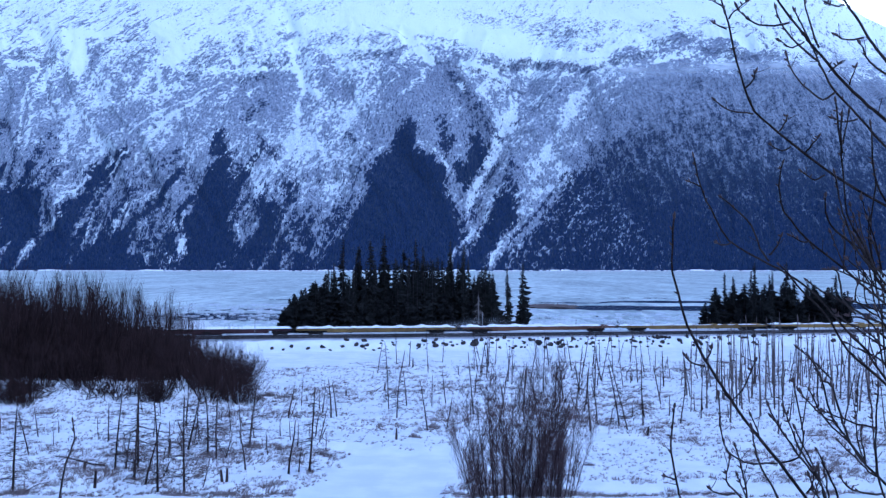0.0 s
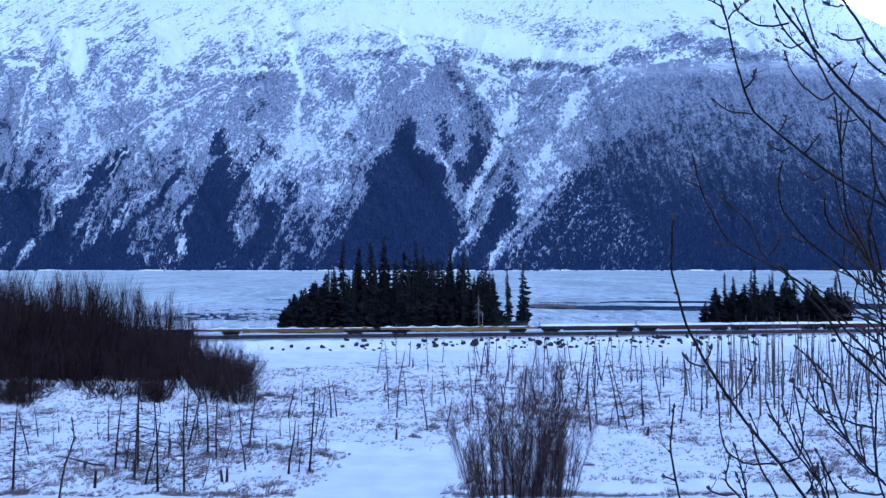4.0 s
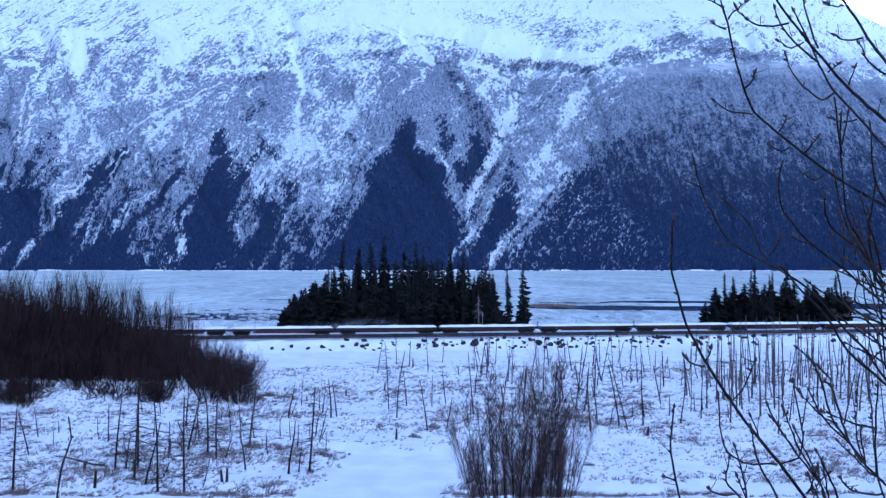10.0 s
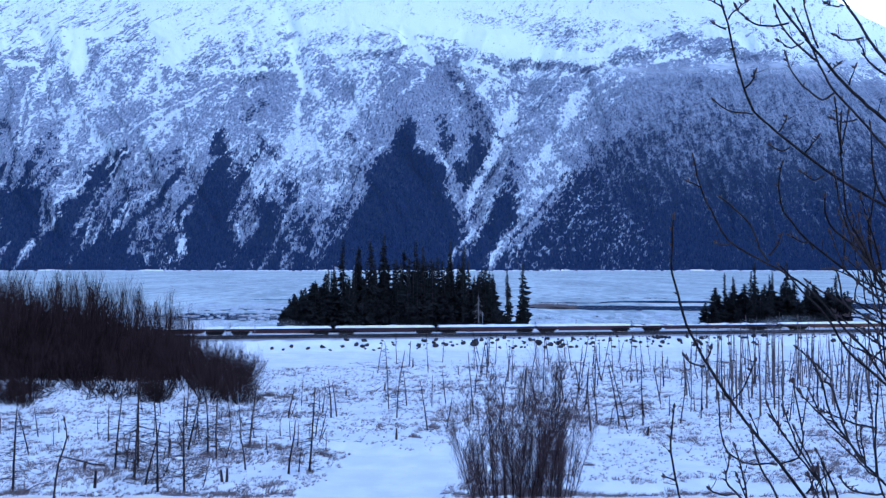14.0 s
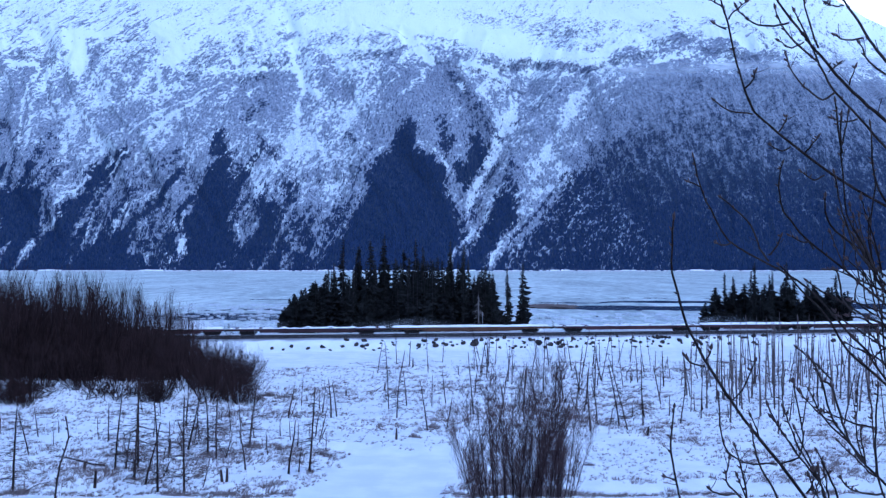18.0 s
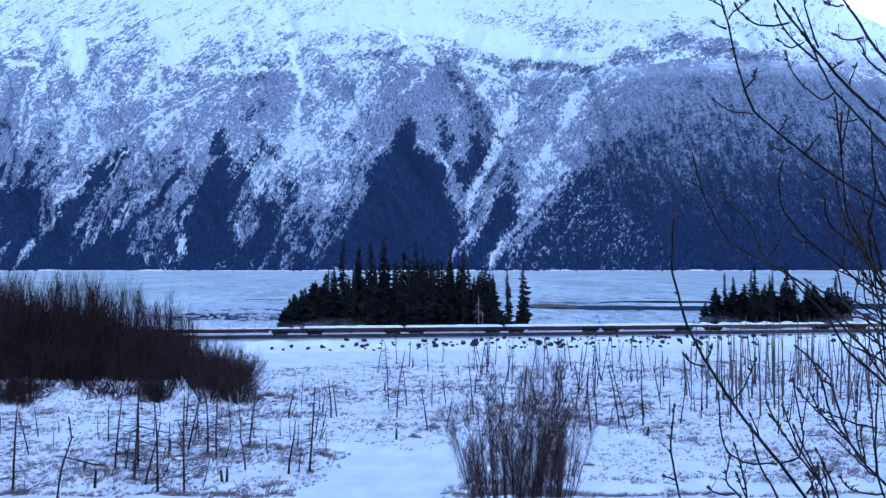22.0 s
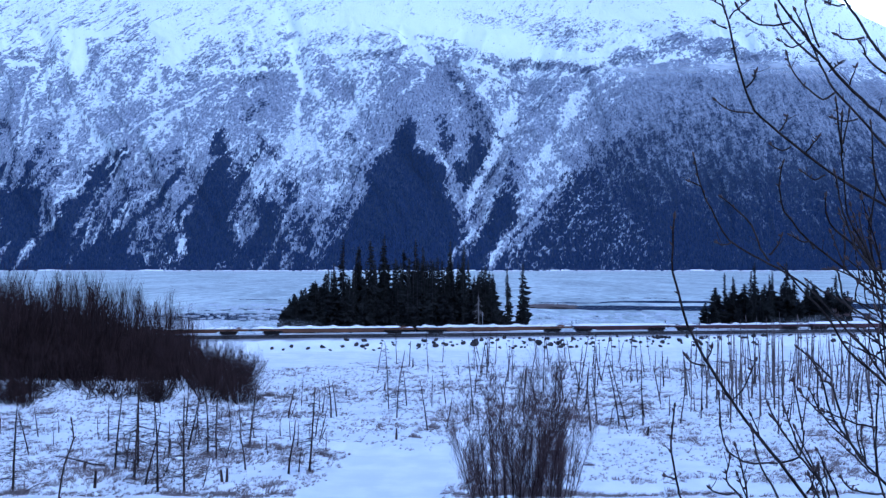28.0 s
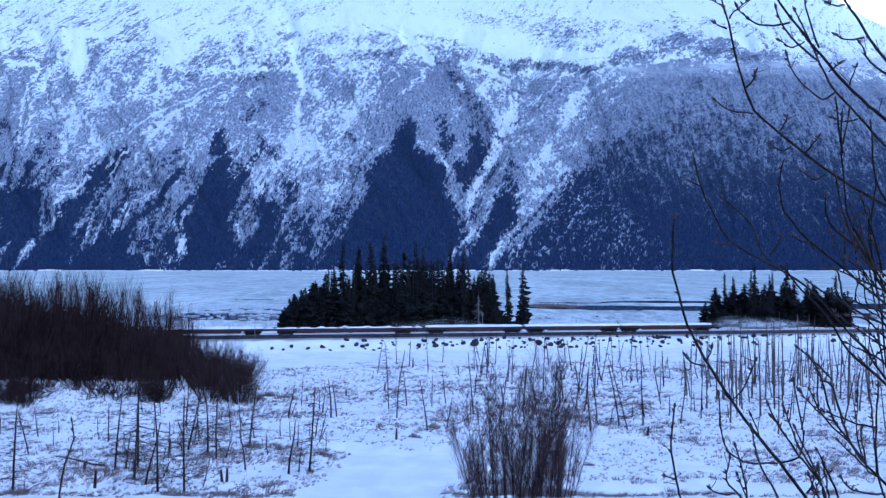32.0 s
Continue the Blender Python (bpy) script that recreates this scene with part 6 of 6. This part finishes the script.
    sprig(tree, 0.0042, (1.328, 4.94, 15.110), (1.370, 4.97, 15.102), (1.417, 5.00, 15.111))
    sprig(tree, 0.0049, (1.708, 5.14, 15.146), (1.689, 5.17, 15.089), (1.664, 5.20, 15.055))
    sprig(tree, 0.0050, (1.380, 5.03, 15.338), (1.451, 5.06, 15.284), (1.544, 5.09, 15.201), (1.596, 5.12, 15.088), (1.648, 5.15, 15.026))
    sprig(tree, 0.0040, (1.622, 4.74, 15.140), (1.680, 4.77, 15.114), (1.728, 4.80, 15.115))
    sprig(tree, 0.0042, (1.778, 4.97, 15.127), (1.822, 5.00, 15.086))
    sprig(tree, 0.0032, (0.832, 3.82, 14.213), (0.873, 3.85, 14.194))
    sprig(tree, 0.0042, (1.216, 5.02, 15.416), (1.274, 5.05, 15.396))
    sprig(tree, 0.0050, (1.770, 4.70, 14.982), (1.825, 4.72, 14.979), (1.849, 4.74, 14.918), (1.872, 4.76, 14.839), (1.933, 4.78, 14.774))
    sprig(tree, 0.0062, (1.753, 4.90, 14.927), (1.834, 4.92, 14.874), (1.916, 4.94, 14.835), (2.028, 4.96, 14.771), (2.105, 4.98, 14.737), (2.189, 5.00, 14.703))
    sprig(tree, 0.0040, (1.873, 4.60, 14.918), (1.871, 4.62, 14.854), (1.913, 4.64, 14.814), (1.978, 4.66, 14.775))
    sprig(tree, 0.0036, (1.901, 4.60, 14.957), (1.915, 4.62, 14.859), (1.938, 4.64, 14.809))
    sprig(tree, 0.0040, (1.802, 4.50, 14.848), (1.893, 4.52, 14.817), (1.982, 4.54, 14.786))
    sprig(tree, 0.0036, (1.984, 4.70, 14.872), (2.061, 4.72, 14.853))
    sprig(tree, 0.0042, (1.745, 4.40, 14.665), (1.810, 4.42, 14.637), (1.877, 4.44, 14.608), (1.948, 4.46, 14.561))
    sprig(tree, 0.0038, (1.780, 4.40, 14.690), (1.842, 4.42, 14.629), (1.885, 4.44, 14.583))
    sprig(tree, 0.0040, (1.835, 4.30, 14.720), (1.853, 4.32, 14.647), (1.876, 4.34, 14.593))
    sprig(tree, 0.0038, (1.792, 4.30, 14.720), (1.846, 4.32, 14.676), (1.900, 4.34, 14.636))
    sprig(tree, 0.0052, (1.957, 4.80, 15.104), (2.019, 4.82, 15.013), (2.076, 4.84, 14.949), (2.133, 4.86, 14.889))
    sprig(tree, 0.0044, (2.024, 4.80, 15.125), (2.065, 4.82, 15.035), (2.092, 4.84, 14.944))
    sprig(tree, 0.0046, (1.864, 4.70, 15.123), (1.940, 4.72, 15.050), (2.022, 4.74, 14.982), (2.089, 4.76, 14.939))
    sprig(tree, 0.0036, (1.789, 4.60, 14.773), (1.838, 4.62, 14.741), (1.923, 4.64, 14.714))
    sprig(tree, 0.0050, (1.790, 4.50, 14.777), (1.878, 4.52, 14.761), (1.947, 4.54, 14.700), (2.001, 4.56, 14.658))
    sprig(tree, 0.0036, (1.799, 4.40, 15.002), (1.856, 4.42, 14.929), (1.885, 4.44, 14.830), (1.938, 4.46, 14.765))
    sprig(tree, 0.0040, (1.750, 4.40, 15.027), (1.827, 4.42, 14.963), (1.880, 4.44, 14.879))
    sprig(tree, 0.0036, (1.825, 4.30, 14.821), (1.862, 4.32, 14.762), (1.900, 4.34, 14.713))
    sprig(tree, 0.0040, (1.806, 4.30, 14.596), (1.853, 4.32, 14.638), (1.900, 4.34, 14.660))
    sprig(tree, 0.0042, (1.500, 4.30, 14.649), (1.589, 4.32, 14.580), (1.654, 4.34, 14.515))
    rnd = random.Random(77)
    for _, rows in (BRANCH_L, BRANCH_M, BRANCH_N, BRANCH_O, BRANCH_J, BRANCH_A, BRANCH_P):
        for k in range(7):
            i = rnd.randint(1, len(rows) - 2)
            q = Vector(rows[i]).lerp(Vector(rows[i + 1]), rnd.random())
            if q.x > 0.36 * q.y and q.z < 15.2:
                up = stem_path(rnd, q, (rnd.uniform(-0.9, 0.1), rnd.uniform(-0.1, 0.1), rnd.uniform(0.3, 1.0)), rnd.uniform(0.12, 0.34), 4, 0.12, 0.16)
                sprig(tree, rnd.uniform(0.003, 0.0044), *[tuple(p) for p in reversed(up)])
    return tree


def build_posts():
    for u, s, off, h in ((0, 37.5, 4.6, 3.4), (1, 22.0, 5.0, 1.6), (2, -2.4, -8.1, 3.9), (3, 55.0, 5.0, 2.0)):
        p = track_point(s, off, 0)
        g = Geo()
        g.tube([(0, 0, -0.3), (0, 0, h)], [0.045, 0.045], 8)
        ob = thing("marker_post", Matrix.Translation((p.x, p.y, ground_at(p.x, p.y))), "thin grey steel marker post beside the railway", "post", "marker posts")
        part("pole", g, POLE_GREY, ob)
        c = Geo()
        c.tube([(0, 0, h), (0, 0, h + 0.07)], [0.06, 0.05], 8)
        part("cap", c, POLE_GREY, ob)


def build_floes():
    rng = random.Random(4)
    g = Geo()
    for k in range(2600):
        y = rng.uniform(215, 400)
        x = rng.uniform(-0.46, 0.46) * y
        if x > 35 and y > 325:
            continue
        r = rng.uniform(0.3, 1.5)
        n = rng.randint(5, 8)
        b = len(g.v)
        z = 0.06 + rng.uniform(0.05, 0.3)
        for zz, kk in ((-0.2, 1.0), (z, 0.94)):
            for j in range(n):
                a = 6.283 * j / n
                q = r * kk * (0.7 + 0.3 * math.sin(k * 3.1 + j * 2.3))
                g.v.append(Vector((x + q * 1.5 * math.cos(a), y + q * math.sin(a), zz)))
        g.f.append(tuple(b + n + j for j in range(n)))
        g.f += [(b + j, b + (j + 1) % n, b + n + (j + 1) % n, b + n + j) for j in range(n)]
    single("ice_floes", g, FLOE, "broken pale ice floes drifting close to the shore", "ice", kind="stuff")


build_thicket()
build_near_bushes()
build_spruces()
build_snags()
build_shore_details()
PLUMES = build_plume()
SLUSH = build_drifting_lead()
SAPLING = build_sapling()
build_tufts()
build_dry_clumps()
build_boulders()
NEAR_TREE = build_near_tree()
build_posts()
build_floes()


def motions():
    """The train runs past at an even speed; the sapling and the near branches sway."""
    turn = Matrix.Rotation(TRACK_TURN, 4, "Z")
    for car, s in TRAIN:
        rows = [(t, Matrix.Translation(track_point(s - TRAIN_SPEED * t, 0, RAIL_TOP)) @ turn) for t in (0.0, 8.0, 16.0, 24.0, 32.0)]
        walk(car, rows)
    for plume, s in PLUMES:
        walk(plume, [(t, Matrix.Translation(track_point(s - TRAIN_SPEED * t, 0, RAIL_TOP)) @ turn) for t in (0.0, 8.0, 16.0, 24.0, 32.0)])
    walk(SLUSH, [(t, pose(-68.8 - 0.483 * t, 450, 0)) for t in (0.0, 16.0, 32.0)])
    sway = ((0, 0.0), (3, -0.1), (6, -0.35), (8, -0.9), (9, -0.65), (11, -1.2), (13, -1.9), (14.5, -1.75), (17, -1.35), (19, -1.5), (21, -1.0), (23, -0.6), (25.5, -0.3), (28, -0.25), (32, -0.2))
    walk(SAPLING, [(t, Matrix.Translation(SAPLING_FOOT) @ Matrix.Rotation(radians(a), 4, "Y")) for t, a in sway])
    rest = NEAR_TREE.matrix_basis.copy()
    drift = ((0, 0.03), (2, -0.01), (6, -0.03), (13, -0.02), (19, 0.0), (23, 0.02), (25, 0.05), (28, 0.06), (32, 0.05))
    walk(NEAR_TREE, [(t, rest @ Matrix.Rotation(radians(a), 4, "Y")) for t, a in drift])


motions()
